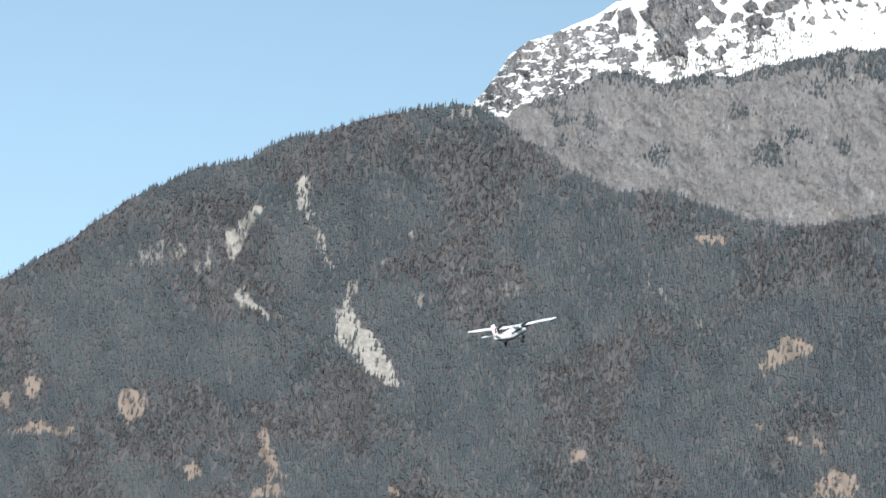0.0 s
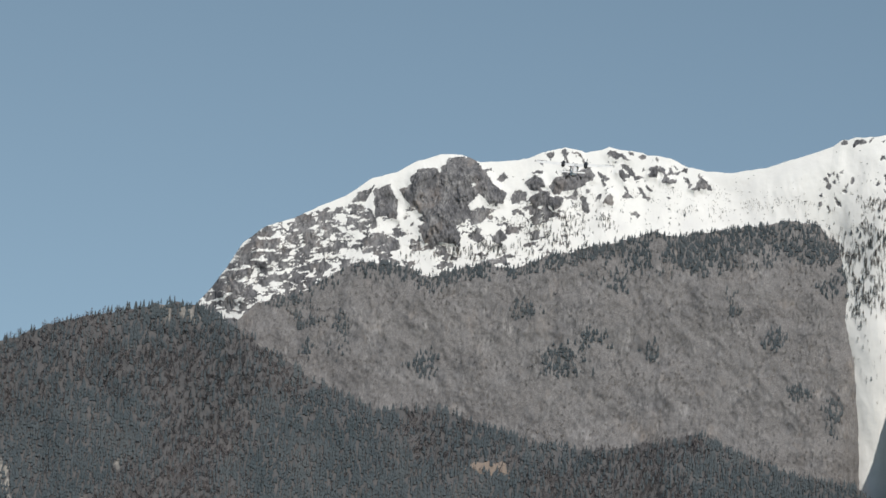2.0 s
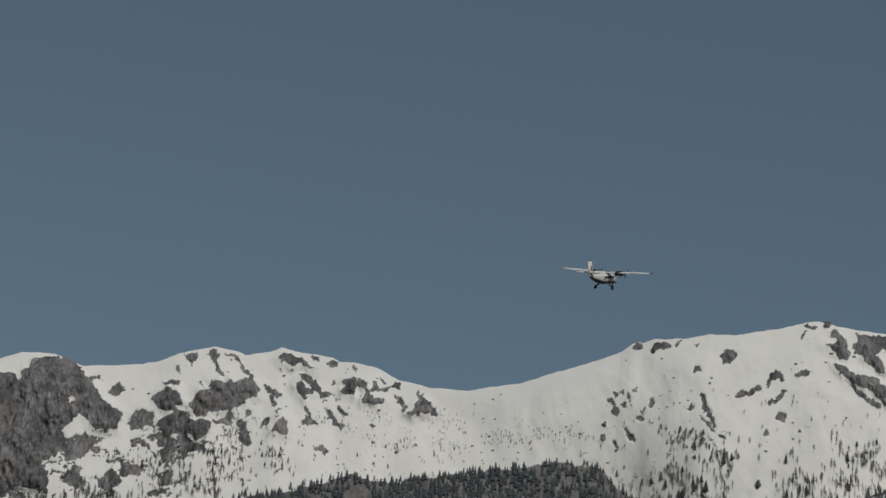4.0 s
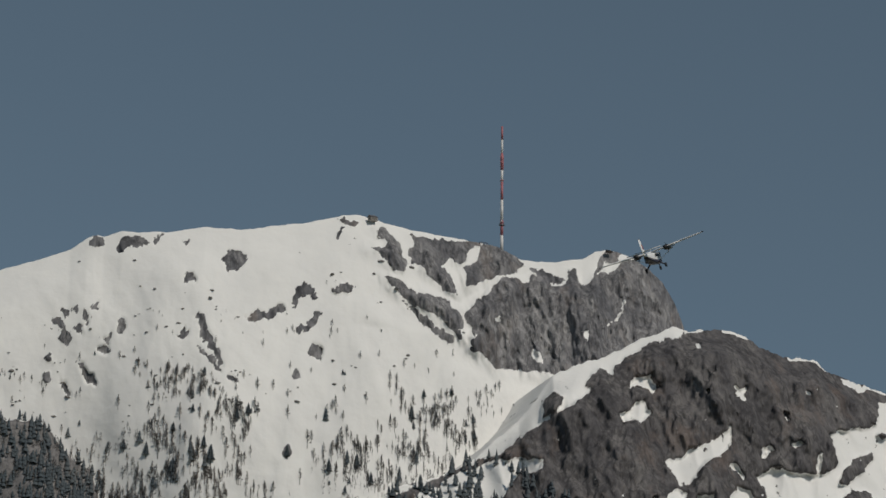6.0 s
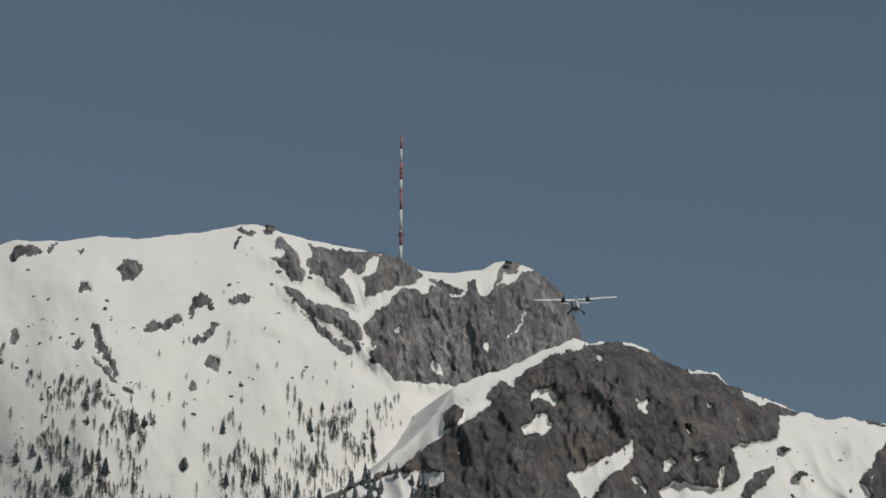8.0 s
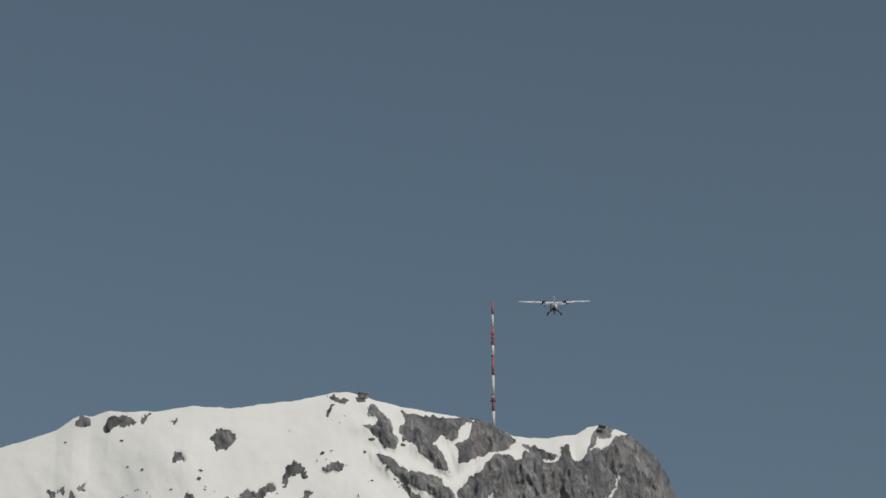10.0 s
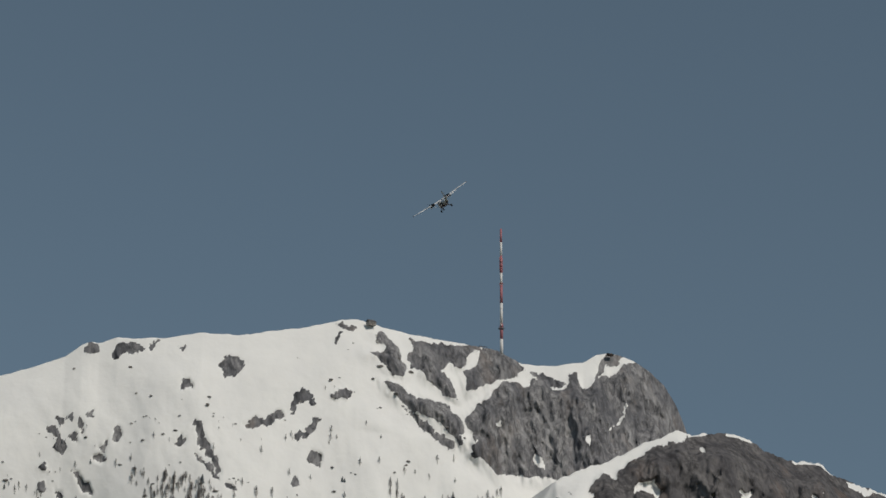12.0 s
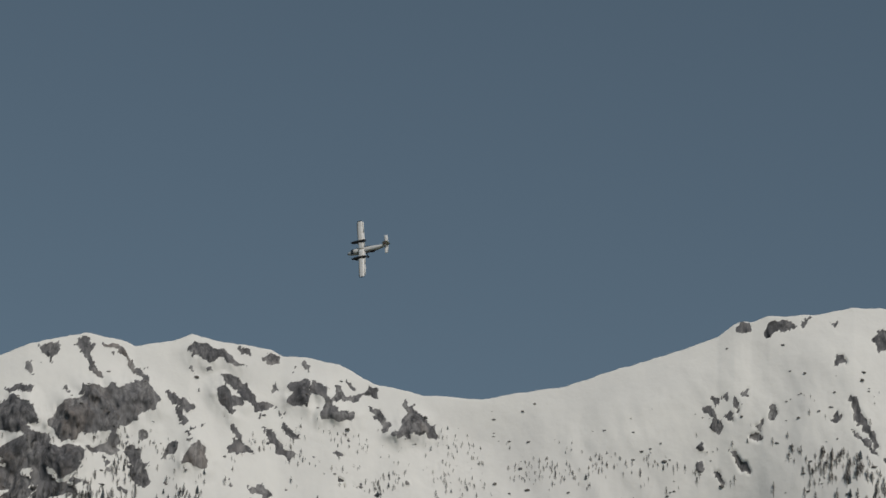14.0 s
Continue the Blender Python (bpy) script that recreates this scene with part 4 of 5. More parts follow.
def wood(name, forms, places, heights, widths, mat, label, seed):
    """Many trees in one mesh: every form in turn, turned and scaled."""
    r = np.random.RandomState(seed)
    pick = r.randint(0, len(forms), len(places))
    vs, fs, count = [], [], 0
    for k, (v, f) in enumerate(forms):
        at = np.where(pick == k)[0]
        if not len(at):
            continue
        v, f = np.array(v), np.array(f)
        t = r.uniform(0, 2 * math.pi, len(at))
        c, s = np.cos(t)[:, None], np.sin(t)[:, None]
        h, wd = heights[at][:, None], (heights * widths)[at][:, None]
        x = (v[None, :, 0] * c - v[None, :, 1] * s) * wd + places[at, 0:1]
        y = (v[None, :, 0] * s + v[None, :, 1] * c) * wd + places[at, 1:2]
        z = v[None, :, 2] * h + places[at, 2:3]
        vs.append(np.stack([x, y, z], -1).reshape(-1, 3))
        fs.append((f[None] + (np.arange(len(at)) * len(v))[:, None, None] + count).reshape(-1, 3))
        count += len(at) * len(v)
    vs, fs = np.vstack(vs), np.vstack(fs)
    me = bpy.data.meshes.new(name)
    me.vertices.add(len(vs))
    me.vertices.foreach_set("co", vs.ravel())
    me.loops.add(fs.size)
    me.loops.foreach_set("vertex_index", fs.ravel().astype(np.int32))
    me.polygons.add(len(fs))
    me.polygons.foreach_set("loop_start", np.arange(0, fs.size, 3, dtype=np.int32))
    me.update(calc_edges=True)
    me.polygons.foreach_set("use_smooth", np.ones(len(fs), bool))
    me.materials.append(mat)
    return tagged(new(name, me), label, "trees", kind="stuff")


def scatter(n, x0, x1, z0, z1, seed):
    r = np.random.RandomState(seed)
    return r.uniform(x0, x1, n), r.uniform(z0, z1, n), r.uniform(0, 1, n), r


rnd = random.Random(5)
SPRUCES = [spruce_form(6, 3, rnd) for k in range(5)]
FOREST_SPRUCES = [spruce_form(5, 2, rnd) for k in range(6)]
BARE = [bare_form(11, 0.34, rnd) for k in range(5)]
LARCHES = [bare_form(26, 0.24, rnd, 0.035) for k in range(6)]
SCRUBS = [scrub_form(rnd) for k in range(5)]


def plant_forest():
    u, w, c, r = scatter(118000, -47.0, 29.0, 3.0, 34.0, 11)
    keep = w < CREST_FOREST(u) - 0.02
    u, w, c = u[keep], w[keep], c[keep]
    x, y, z, scree, meadow = forest_flank(u, w)
    stand = fbm(u * 0.13, w * 0.16, 4)
    bare = step(stand + 0.6 * meadow, -0.1, 0.45) * 0.62 + 0.16
    keep = (c > np.clip(scree * 1.1 - 0.1, 0, 0.93)) & (c > 0.88 * np.clip(meadow, 0, 1))
    kind = r.uniform(0, 1, len(u)) < bare
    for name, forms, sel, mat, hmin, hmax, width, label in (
            ("spruce_forest", FOREST_SPRUCES, keep & ~kind, HAZED_SPRUCE, 0.32, 0.5, 0.8, "dense spruce forest on the mountain flank, its green paled and blued for haze"),
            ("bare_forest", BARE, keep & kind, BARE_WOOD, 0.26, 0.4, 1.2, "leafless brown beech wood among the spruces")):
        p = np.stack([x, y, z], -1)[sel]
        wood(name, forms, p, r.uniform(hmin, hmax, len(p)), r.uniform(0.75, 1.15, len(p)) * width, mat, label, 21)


def plant_cliff():
    u, w, c, r = scatter(36000, -11.5, 26.0, 18.0, 39.5, 12)
    keep = (w < CREST_CLIFF(u)) & (fbm(u * 0.5, w * 0.5, 5) + 0.5 > 1.1 * c)
    u, w = u[keep], w[keep]
    x, y, z, _ = cliff_flank(u, w)
    p = np.stack([x, y, z], -1)
    wood("cliff_scrub", BARE, p, r.uniform(0.1, 0.24, len(p)), r.uniform(0.9, 1.3, len(p)), GREY_TWIGS,
         "grey leafless scrub clinging to the cliff", 22)
    u, w, c, r = scatter(52000, -11.5, 26.0, 20.0, 39.5, 13)
    below = CREST_CLIFF(u) - w
    crown = (1 - step(below, 0.35, 1.1)) * step(u, -9.0, -1.0)
    crown = np.maximum(crown, (1 - step(below, 1.3, 2.7)) * step(u, 8.0, 13.0))
    crown = np.maximum(crown, spots(u + 0.4 * fbm(u, w, 3), w, [(5.44, 32.77, 0.79, 0.65, 0), (0.35, 29.55, 0.72, 0.72, 0), (7.8, 30.18, 1.29, 0.86, 0), (9.44, 31.31, 1.08, 0.65, 0), (12.52, 30.99, 0.5, 0.65, 0), (16.8, 33.82, 0.43, 0.72, 0), (14.29, 36.06, 1.8, 0.65, -20), (-4.49, 30.78, 0.58, 1.08, 0), (-6.15, 29.99, 0.5, 0.58, 0), (19.29, 31.93, 0.72, 0.58, 0), (21.84, 35.17, 0.5, 0.72, 0), (22.56, 28.04, 0.5, 1.22, 0), (20.62, 29.28, 0.58, 0.5, 0), (-8.02, 32.61, 1.8, 0.5, 0), (10.62, 34.46, 0.72, 0.43, 0), (-6.25, 31.69, 0.72, 0.72, 0)]))
    keep = (below > 0) & (c < 1.0 * crown * step(fbm(u * 0.6, w * 0.6, 4), -0.8, 0.0))
    u, w = u[keep], w[keep]
    x, y, z, _ = cliff_flank(u, w)
    p = np.stack([x, y, z], -1)
    wood("cliff_spruces", SPRUCES, p, r.uniform(0.17, 0.36, len(p)), r.uniform(0.7, 1.0, len(p)), HAZED_SPRUCE,
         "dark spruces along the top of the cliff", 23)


LARCH_STANDS = [(24.8, 35.8, 1.5, 2.4, 0), (25.8, 37.2, 2.4, 1.1, 0), (7.2, 38.0, 1.6, 0.9, 0), (9.9, 38.2, 0.9, 0.7, 0), (2.5, 36.6, 2.6, 0.8, 0), (30.36, 37.91, 1.71, 0.53, 30), (32.4, 38.94, 1.45, 0.39, 35), (24.15, 37.25, 1.45, 0.66, 0), (26.15, 37.69, 1.18, 0.66, 0), (25.12, 38.28, 1.97, 1.18, 0), (24.14, 37.52, 1.18, 0.79, 0), (26.84, 39.41, 0.66, 0.79, 0), (27.25, 37.92, 0.66, 0.66, 0), (32.07, 39.63, 2.1, 0.66, 38), (30.19, 38.74, 1.18, 0.79, 40), (33.68, 40.37, 1.18, 0.53, 35), (31.58, 40.45, 0.53, 0.53, 0), (25.63, 40.26, 1.45, 0.53, 0)]
LARCH_SCATTER = [(7.92, 39.06, 2.63, 0.79, 0), (13.34, 39.87, 2.1, 0.53, 0), (18.06, 39.83, 3.94, 0.66, 0), (15.49, 39.24, 1.58, 0.53, 0), (26.12, 37.21, 2.39, 1.6, 0), (27.49, 35.51, 3.46, 1.6, 0), (24.74, 36.08, 1.06, 2.13, 0), (2.66, 36.3, 3.46, 0.8, 0), (6.09, 37.56, 1.6, 1.06, 0), (7.59, 37.93, 1.6, 1.6, 0)]


def plant_snow():
    u, w, c, r = scatter(100000, -10.0, 40.0, 29.0, 44.5, 14)
    below = CREST_SNOW(u) - w
    zone = spots(u + 0.5 * fbm(u * 0.6, w * 0.6, 4), w + 0.4 * fbm(u * 0.6 + 9, w * 0.6, 4), LARCH_STANDS + LARCH_SCATTER)
    zone = np.maximum(zone, 0.045 * step(below, 1.0, 3.0) * (u < 34))
    keep = (below > 0.6) & (c < 0.72 * zone * step(fbm(u * 1.6, w * 1.6, 3), -0.5, 0.45))
    u, w = u[keep], w[keep]
    x, y, z, rock = snow_flank(u, w)
    p = np.stack([x, y, z], -1)
    dark = r.uniform(0, 1, len(p)) < 0.05
    low = step(CREST_SNOW(u) - w, 1.2, 6.0)
    h = r.uniform(0.09, 0.3, len(p)) * (0.4 + 1.0 * low)
    wood("larches", LARCHES, p[~dark], h[~dark], r.uniform(0.8, 1.1, (~dark).sum()), LARCH_WOOD, "sparse bare larches on the snow slope", 24)
    wood("snow_slope_spruces", SPRUCES, p[dark], h[dark] * 0.9, r.uniform(0.7, 1.0, dark.sum()), HAZED_SPRUCE, "small dark spruces scattered over the snow", 25)


def plant_ridge():
    u, w, c, r = scatter(22000, 27.5, 48.0, 32.0, 43.0, 15)
    below = CREST_RIDGE(u) - w
    zone = spots(u + 0.4 * fbm(u * 0.8, w * 0.8, 4), w, [(31.73, 37.54, 1.33, 0.73, 0), (30.97, 37.87, 0.73, 0.48, 30), (33.41, 37.28, 0.6, 0.48, 0), (29.65, 37.1, 1.09, 0.36, 0), (29.06, 37.24, 0.48, 0.12, 10), (44.65, 38.22, 0.36, 0.24, 0)])
    keep = (below > 0.05) & (c < 0.5 * zone * step(fbm(u * 0.8, w * 0.8, 4), -0.5, 0.1))
    u, w = u[keep], w[keep]
    x, y, z, rock = ridge_flank(u, w)
    p = np.stack([x, y, z], -1)
    wood("ridge_spruces", SPRUCES, p, r.uniform(0.18, 0.42, len(p)), r.uniform(0.65, 0.95, len(p)), HAZED_SPRUCE, "dark spruces at the foot of the rock ridge", 26)


plant_forest()
plant_cliff()
plant_snow()
plant_ridge()


# ---------------------------------------------------------------- things
WHITE = make_paint("white_paint", (0.85, 0.85, 0.84), 0.4, 0.0, 0.05)
NAVY = make_paint("dark_belly_paint", (0.045, 0.04, 0.06), 0.45)
BLACK = make_paint("black_cowling", (0.018, 0.018, 0.02), 0.5)
RUBBER = make_paint("tyre_rubber", (0.015, 0.015, 0.015), 0.85)
STEEL = make_paint("dull_steel", (0.2, 0.2, 0.21), 0.45, 0.7)
RED = make_paint("red_paint", (0.36, 0.035, 0.03), 0.5)
MAST_RED = make_paint("weathered_red_paint", (0.42, 0.15, 0.17), 0.6)
MAST_WHITE = make_paint("weathered_white_paint", (0.74, 0.73, 0.71), 0.6)
GLASS = make_paint("dark_cockpit_glass", (0.02, 0.024, 0.03), 0.08)
STONE = make_paint("hut_stone", (0.34, 0.32, 0.3), 0.9, 0.0, 0.2)
TIMBER = make_paint("dark_timber", (0.07, 0.05, 0.04), 0.85, 0.0, 0.2)
SHINGLE = make_paint("grey_shingle", (0.12, 0.11, 0.11), 0.85, 0.0, 0.2)


def part(name, bm, mat, parent, label="", smooth=True):
    me = bpy.data.meshes.new(name)
    bmesh.ops.recalc_face_normals(bm, faces=bm.faces)
    bm.to_mesh(me)
    bm.free()
    me.materials.append(mat)
    if smooth:
        me.polygons.foreach_set("use_smooth", [True] * len(me.polygons))
    ob = new(name, me)
    ob.parent = parent
    return tagged(ob, label)


def thing(name, m, label, category, group=""):
    ob = new(name)
    ob.matrix_world = m
    return tagged(ob, label, category, group)


def loft(rings):
    """A skin over rings of points, closed at both ends."""
    bm = bmesh.new()
    rows = [[bm.verts.new(p) for p in r] for r in rings]
    n = len(rows[0])
    for a, b in zip(rows, rows[1:]):
        for i in range(n):
            bm.faces.new((a[i], a[(i + 1) % n], b[(i + 1) % n], b[i]))
    bm.faces.new(rows[0])
    bm.faces.new(rows[-1])
    return bm


def box(x0, x1, y0, y1, z0, z1, bevel=0.0):
    bm = bmesh.new()
    bmesh.ops.create_cube(bm, size=1.0)
    for v in bm.verts:
        v.co = ((x0 + x1) / 2 + v.co.x * (x1 - x0), (y0 + y1) / 2 + v.co.y * (y1 - y0), (z0 + z1) / 2 + v.co.z * (z1 - z0))
    if bevel:
        bmesh.ops.bevel(bm, geom=bm.edges[:], offset=bevel, segments=2, profile=0.5, affect="EDGES")
    return bm


def tube(p, q, r0, r1, sides=10, flat=1.0):
    """A tapered bar between two places."""
    p, q = Vector(p), Vector(q)
    turn = (q - p).to_track_quat("Z", "Y").to_matrix()
    rings = []
    for c, r in ((p, r0), (q, r1)):
        rings.append([c + turn @ Vector((r * math.cos(2 * math.pi * i / sides), flat * r * math.sin(2 * math.pi * i / sides), 0)) for i in range(sides)])
    return loft(rings)


K = 0.046      # a model aircraft of 0.9 m span; the numbers below are those of the full-sized type


def section(y, hw, hh, zc, n=16, power=2.6):
    ring = []
    for i in range(n):
        t = 2 * math.pi * i / n
        c, s = math.cos(t), math.sin(t)
        ring.append(Vector((math.copysign(abs(c) ** (2 / power), c) * hw, y, zc + math.copysign(abs(s) ** (2 / power), s) * hh)) * K)
    return ring


def aerofoil(x, y_lead, chord, z, thick):
    pts = [(0.0, 0.0), (0.06, 0.5), (0.28, 1.0), (0.62, 0.68), (1.0, 0.06), (1.0, -0.06), (0.62, -0.28), (0.28, -0.42), (0.06, -0.3)]
    return [Vector((x, y_lead - c * chord, z + h * thick)) * K for c, h in pts]


def build_aeroplane():
    plane = thing("aeroplane", pose(0, 0, 0), "white twin-engined high-wing model aeroplane with fixed landing gear, in flight", "aeroplane")
    body = [(6.9, 0.12, 0.12, -0.75), (6.6, 0.36, 0.34, -0.72), (5.8, 0.62, 0.58, -0.62), (4.9, 0.76, 0.78, -0.45), (4.2, 0.82, 0.98, -0.25),
            (3.4, 0.84, 1.02, -0.2), (-1.5, 0.84, 1.02, -0.2), (-3.5, 0.72, 0.86, -0.05), (-5.8, 0.48, 0.56, 0.22), (-8.0, 0.24, 0.3, 0.5), (-8.9, 0.1, 0.14, 0.62)]
    hull = part("fuselage", loft([section(y, 1.06 * w, 1.0 * h, z) for y, w, h, z in body]), WHITE, plane, "white fuselage")
    belly = [(5.9, 0.5, 0.3, -0.93), (4.2, 0.74, 0.5, -0.78), (3.4, 0.8, 0.56, -0.72), (-1.5, 0.8, 0.56, -0.72), (-3.5, 0.68, 0.46, -0.5), (-5.8, 0.44, 0.3, -0.08), (-7.8, 0.2, 0.14, 0.3)]
    part("belly_panel", loft([section(y, w * 1.1, h * 0.82, z - 0.16) for y, w, h, z in belly]), NAVY, hull, "dark painted lower fuselage")
    part("nose_cone", loft([section(7.0, 0.06, 0.06, -0.76), section(6.85, 0.18, 0.18, -0.755), section(6.5, 0.43, 0.42, -0.71)]), BLACK, hull, "black nose")
    part("windscreen", loft([section(5.25, 0.72, 0.22, 0.04), section(4.6, 0.87, 0.36, 0.27), section(4.15, 0.92, 0.33, 0.43)]), GLASS, hull, "dark cockpit glass")
    for side in (-1, 1):
        for k in range(6):
            y = 2.9 - k * 0.95
            part("cabin_window", box(*sorted((side * 0.93 * K, side * 1.0 * K)), (y - 0.26) * K, (y + 0.26) * K, -0.12 * K, 0.34 * K, 0.004), GLASS, hull, "dark cabin window")
    part("cabin_door", box(-1.02 * K, -0.95 * K, -3.0 * K, -1.75 * K, -0.85 * K, 0.42 * K, 0.006), NAVY, hull, "dark open cabin door")
    for side in (-1, 1):
        rings = [aerofoil(side * x, 2.1 if x < 9.7 else 1.95, 1.98 if x < 9.7 else 1.7, 0.92 + 0.045 * x, 0.24 if x < 9.7 else 0.1) for x in (0.0, 0.9, 3.2, 6.5, 9.7, 9.9)]
        wing = part("wing", loft(rings), WHITE, plane, "white straight wing")
        part("flap", loft([aerofoil(side * x, 0.16, 0.46, 0.9 + 0.045 * x, 0.1) for x in (0.95, 5.6)]), WHITE, wing)
        part("aileron", loft([aerofoil(side * x, 0.16, 0.44, 0.905 + 0.045 * x, 0.09) for x in (5.75, 9.5)]), WHITE, wing)
        part("wing_tip", loft([aerofoil(side * 9.86, 2.05, 1.9, 0.92 + 0.045 * 9.86, 0.2), aerofoil(side * 10.05, 1.85, 1.5, 0.92 + 0.045 * 10.05, 0.07)]), BLACK, wing, "dark wing tip")
        part("de_icing_strip", loft([[Vector((side * x, 2.06 + 0.09 * math.cos(t), 0.955 + 0.045 * x + 0.09 * math.sin(t))) * K for t in (0.0, 1.2, 2.4, 3.6, 4.8)] for x in (3.6, 9.6)]), BLACK, wing, "black leading edge")
        part("wing_strut", tube((side * 0.85 * K, 1.2 * K, -0.95 * K), (side * 4.6 * K, 1.25 * K, 1.08 * K), 0.09 * K, 0.09 * K, 8, 0.5), WHITE, plane, "white bracing strut")
        nac = [(4.3, 0.24, 0.26, 0.94), (4.0, 0.4, 0.42, 0.94), (2.6, 0.52, 0.52, 0.94), (0.4, 0.52, 0.48, 0.96), (-0.4, 0.42, 0.38, 1.0), (-0.7, 0.25, 0.22, 1.02)]
        nacelle = part("engine_nacelle", loft([[p + Vector((side * 2.85 * K, 0, 0.02 * K)) for p in section(*r)] for r in nac]), BLACK, plane, "black engine nacelle")
        part("exhaust", tube((side * 3.25 * K, 3.3 * K, 0.75 * K), (side * 3.5 * K, 2.7 * K, 0.6 * K), 0.14 * K, 0.16 * K), STEEL, nacelle, "steel exhaust stub")
        bm = bmesh.new()
        bmesh.ops.create_uvsphere(bm, u_segments=12, v_segments=8, radius=0.2 * K)
        for v in bm.verts:
            v.co.y *= 1.6
        for k in range(3):
            t = 2 * math.pi * k / 3
            c, s = math.cos(t), math.sin(t)
            made = [[Vector((c * r + d * -s, 0.05 * d / 0.1, s * r + d * c)) * K for d in (-wd, wd)] for r, wd in ((0.15, 0.05), (0.65, 0.08), (1.15, 0.04))]
            for (a0, b0), (a1, b1) in zip(made, made[1:]):
                for off in (0.0, 0.05 * K):
                    up = Vector((0, off, 0))
                    bm.faces.new([bm.verts.new(p + up) for p in (a0, b0, b1, a1)])
        me = bpy.data.meshes.new("propeller")
        bm.to_mesh(me)
        bm.free()
        me.materials.append(BLACK)
        prop = new("propeller", me)
        prop.parent = nacelle
        tagged(prop, "three-bladed black propeller, spinning")
        PROPELLERS.append((prop, side))
        leg = part("main_gear_leg", tube((side * 0.75 * K, 0.1 * K, -0.95 * K), (side * 1.75 * K, 0.1 * K, -1.95 * K), 0.17 * K, 0.11 * K), NAVY, plane, "dark landing gear leg")
        part("wheel", tube((side * 1.7 * K, 0.1 * K, -2.05 * K), (side * 2.02 * K, 0.1 * K, -2.05 * K), 0.42 * K, 0.42 * K, 18), RUBBER, leg, "black tyre")
        tail = part("tailplane", loft([aerofoil(side * x, -7.35, 1.1 - 0.06 * x, 1.12, 0.12) for x in (0.0, 3.0, 3.15)]), WHITE, plane, "white tailplane")
        part("elevator", loft([aerofoil(side * x, -8.4 + 0.06 * x, 0.36, 1.11, 0.06) for x in (0.2, 3.05)]), WHITE, tail)
    leg = part("nose_gear_leg", tube((0, 4.8 * K, -1.0 * K), (0, 4.95 * K, -1.9 * K), 0.1 * K, 0.08 * K), NAVY, plane, "dark nose leg")
    part("wheel", tube((-0.14 * K, 4.97 * K, -2.1 * K), (0.14 * K, 4.97 * K, -2.1 * K), 0.36 * K, 0.36 * K, 18), RUBBER, leg, "black tyre")

    def fin_ring(z, lead, chord, thick):
        pts = [(0.0, 0.0), (0.3, 0.5), (0.7, 0.35), (1.0, 0.05), (1.0, -0.05), (0.7, -0.35), (0.3, -0.5)]
        return [Vector((h * thick, lead - c * chord, z)) * K for c, h in pts]
    fin = part("fin", loft([fin_ring(0.5, -5.9, 2.6, 0.26), fin_ring(1.2, -6.6, 2.0, 0.24), fin_ring(3.45, -7.5, 1.35, 0.16)]), WHITE, plane, "white tail fin")
    part("rudder", loft([fin_ring(0.55, -8.52, 0.75, 0.15), fin_ring(3.4, -8.86, 0.62, 0.1)]), WHITE, fin)
    part("fin_badge", loft([fin_ring(1.55, -7.0, 1.5, 0.262), fin_ring(2.5, -7.3, 1.2, 0.225)]), RED, fin, "red panel on the fin")
    part("fin_cap", loft([fin_ring(3.44, -7.46, 1.5, 0.18), fin_ring(3.62, -7.62, 1.25, 0.1)]), BLACK, fin, "dark fin cap")
    return plane


PROPELLERS = []
AEROPLANE = build_aeroplane()


def on_snow(u, sink=0.0):
    x, y, z, _ = snow_flank(np.array([float(u)]), CREST_SNOW(np.array([float(u)])))
    return float(x[0]), float(y[0]), float(z[0]) - sink


def build_mast():
    x, y, z = on_snow(34.47, 0.06)
    height = 3.345
    mast = thing("transmitter_mast", pose(x, y, z), "tall red and white banded transmitter mast on the snowy crest", "mast")
    cuts = (0.0, 0.125, 0.246, 0.408, 0.554, 0.646, 0.785, 0.892, 1.0)
    for k, (a, b) in enumerate(zip(cuts, cuts[1:])):
        r0, r1 = 0.041 - 0.013 * a, 0.041 - 0.013 * b
        if k >= 5:
            r0, r1 = r0 * 0.95, r1 * 0.95
        part("mast_section", tube((0, 0, a * height), (0, 0, b * height), r0, r1, 16), (MAST_WHITE, MAST_RED)[k % 2], mast,
             ("white painted band", "red painted band")[k % 2])
    for f, r, h in ((0.205, 0.078, 0.018), (0.222, 0.05, 0.03), (0.56, 0.05, 0.02), (0.7, 0.042, 0.05), (0.735, 0.046, 0.03)):
        part("platform", tube((0, 0, f * height), (0, 0, f * height + h), r, r, 18), STEEL if r > 0.07 else MAST_RED, mast, "antenna platform")
    for k in range(6):
        t = math.pi * k / 3
        part("antenna_panel", box(0.036 * math.cos(t) - 0.008, 0.036 * math.cos(t) + 0.008, 0.036 * math.sin(t) - 0.008, 0.036 * math.sin(t) + 0.008,
                                  (0.655 + 0.02 * (k % 2)) * height, (0.77 - 0.015 * (k % 3)) * height, 0.002), MAST_RED, mast, "red antenna panel")
    for k in range(3):
        t = 2 * math.pi * k / 3
        part("railing_post", tube((0.07 * math.cos(t), 0.07 * math.sin(t), 0.21 * height), (0.07 * math.cos(t), 0.07 * math.sin(t), 0.228 * height), 0.004, 0.004, 6), STEEL, mast)
    part("dish", tube((-0.03, -0.04, 0.235 * height), (-0.045, -0.055, 0.235 * height), 0.02, 0.024, 12), MAST_WHITE, mast, "white dish antenna")
    return mast


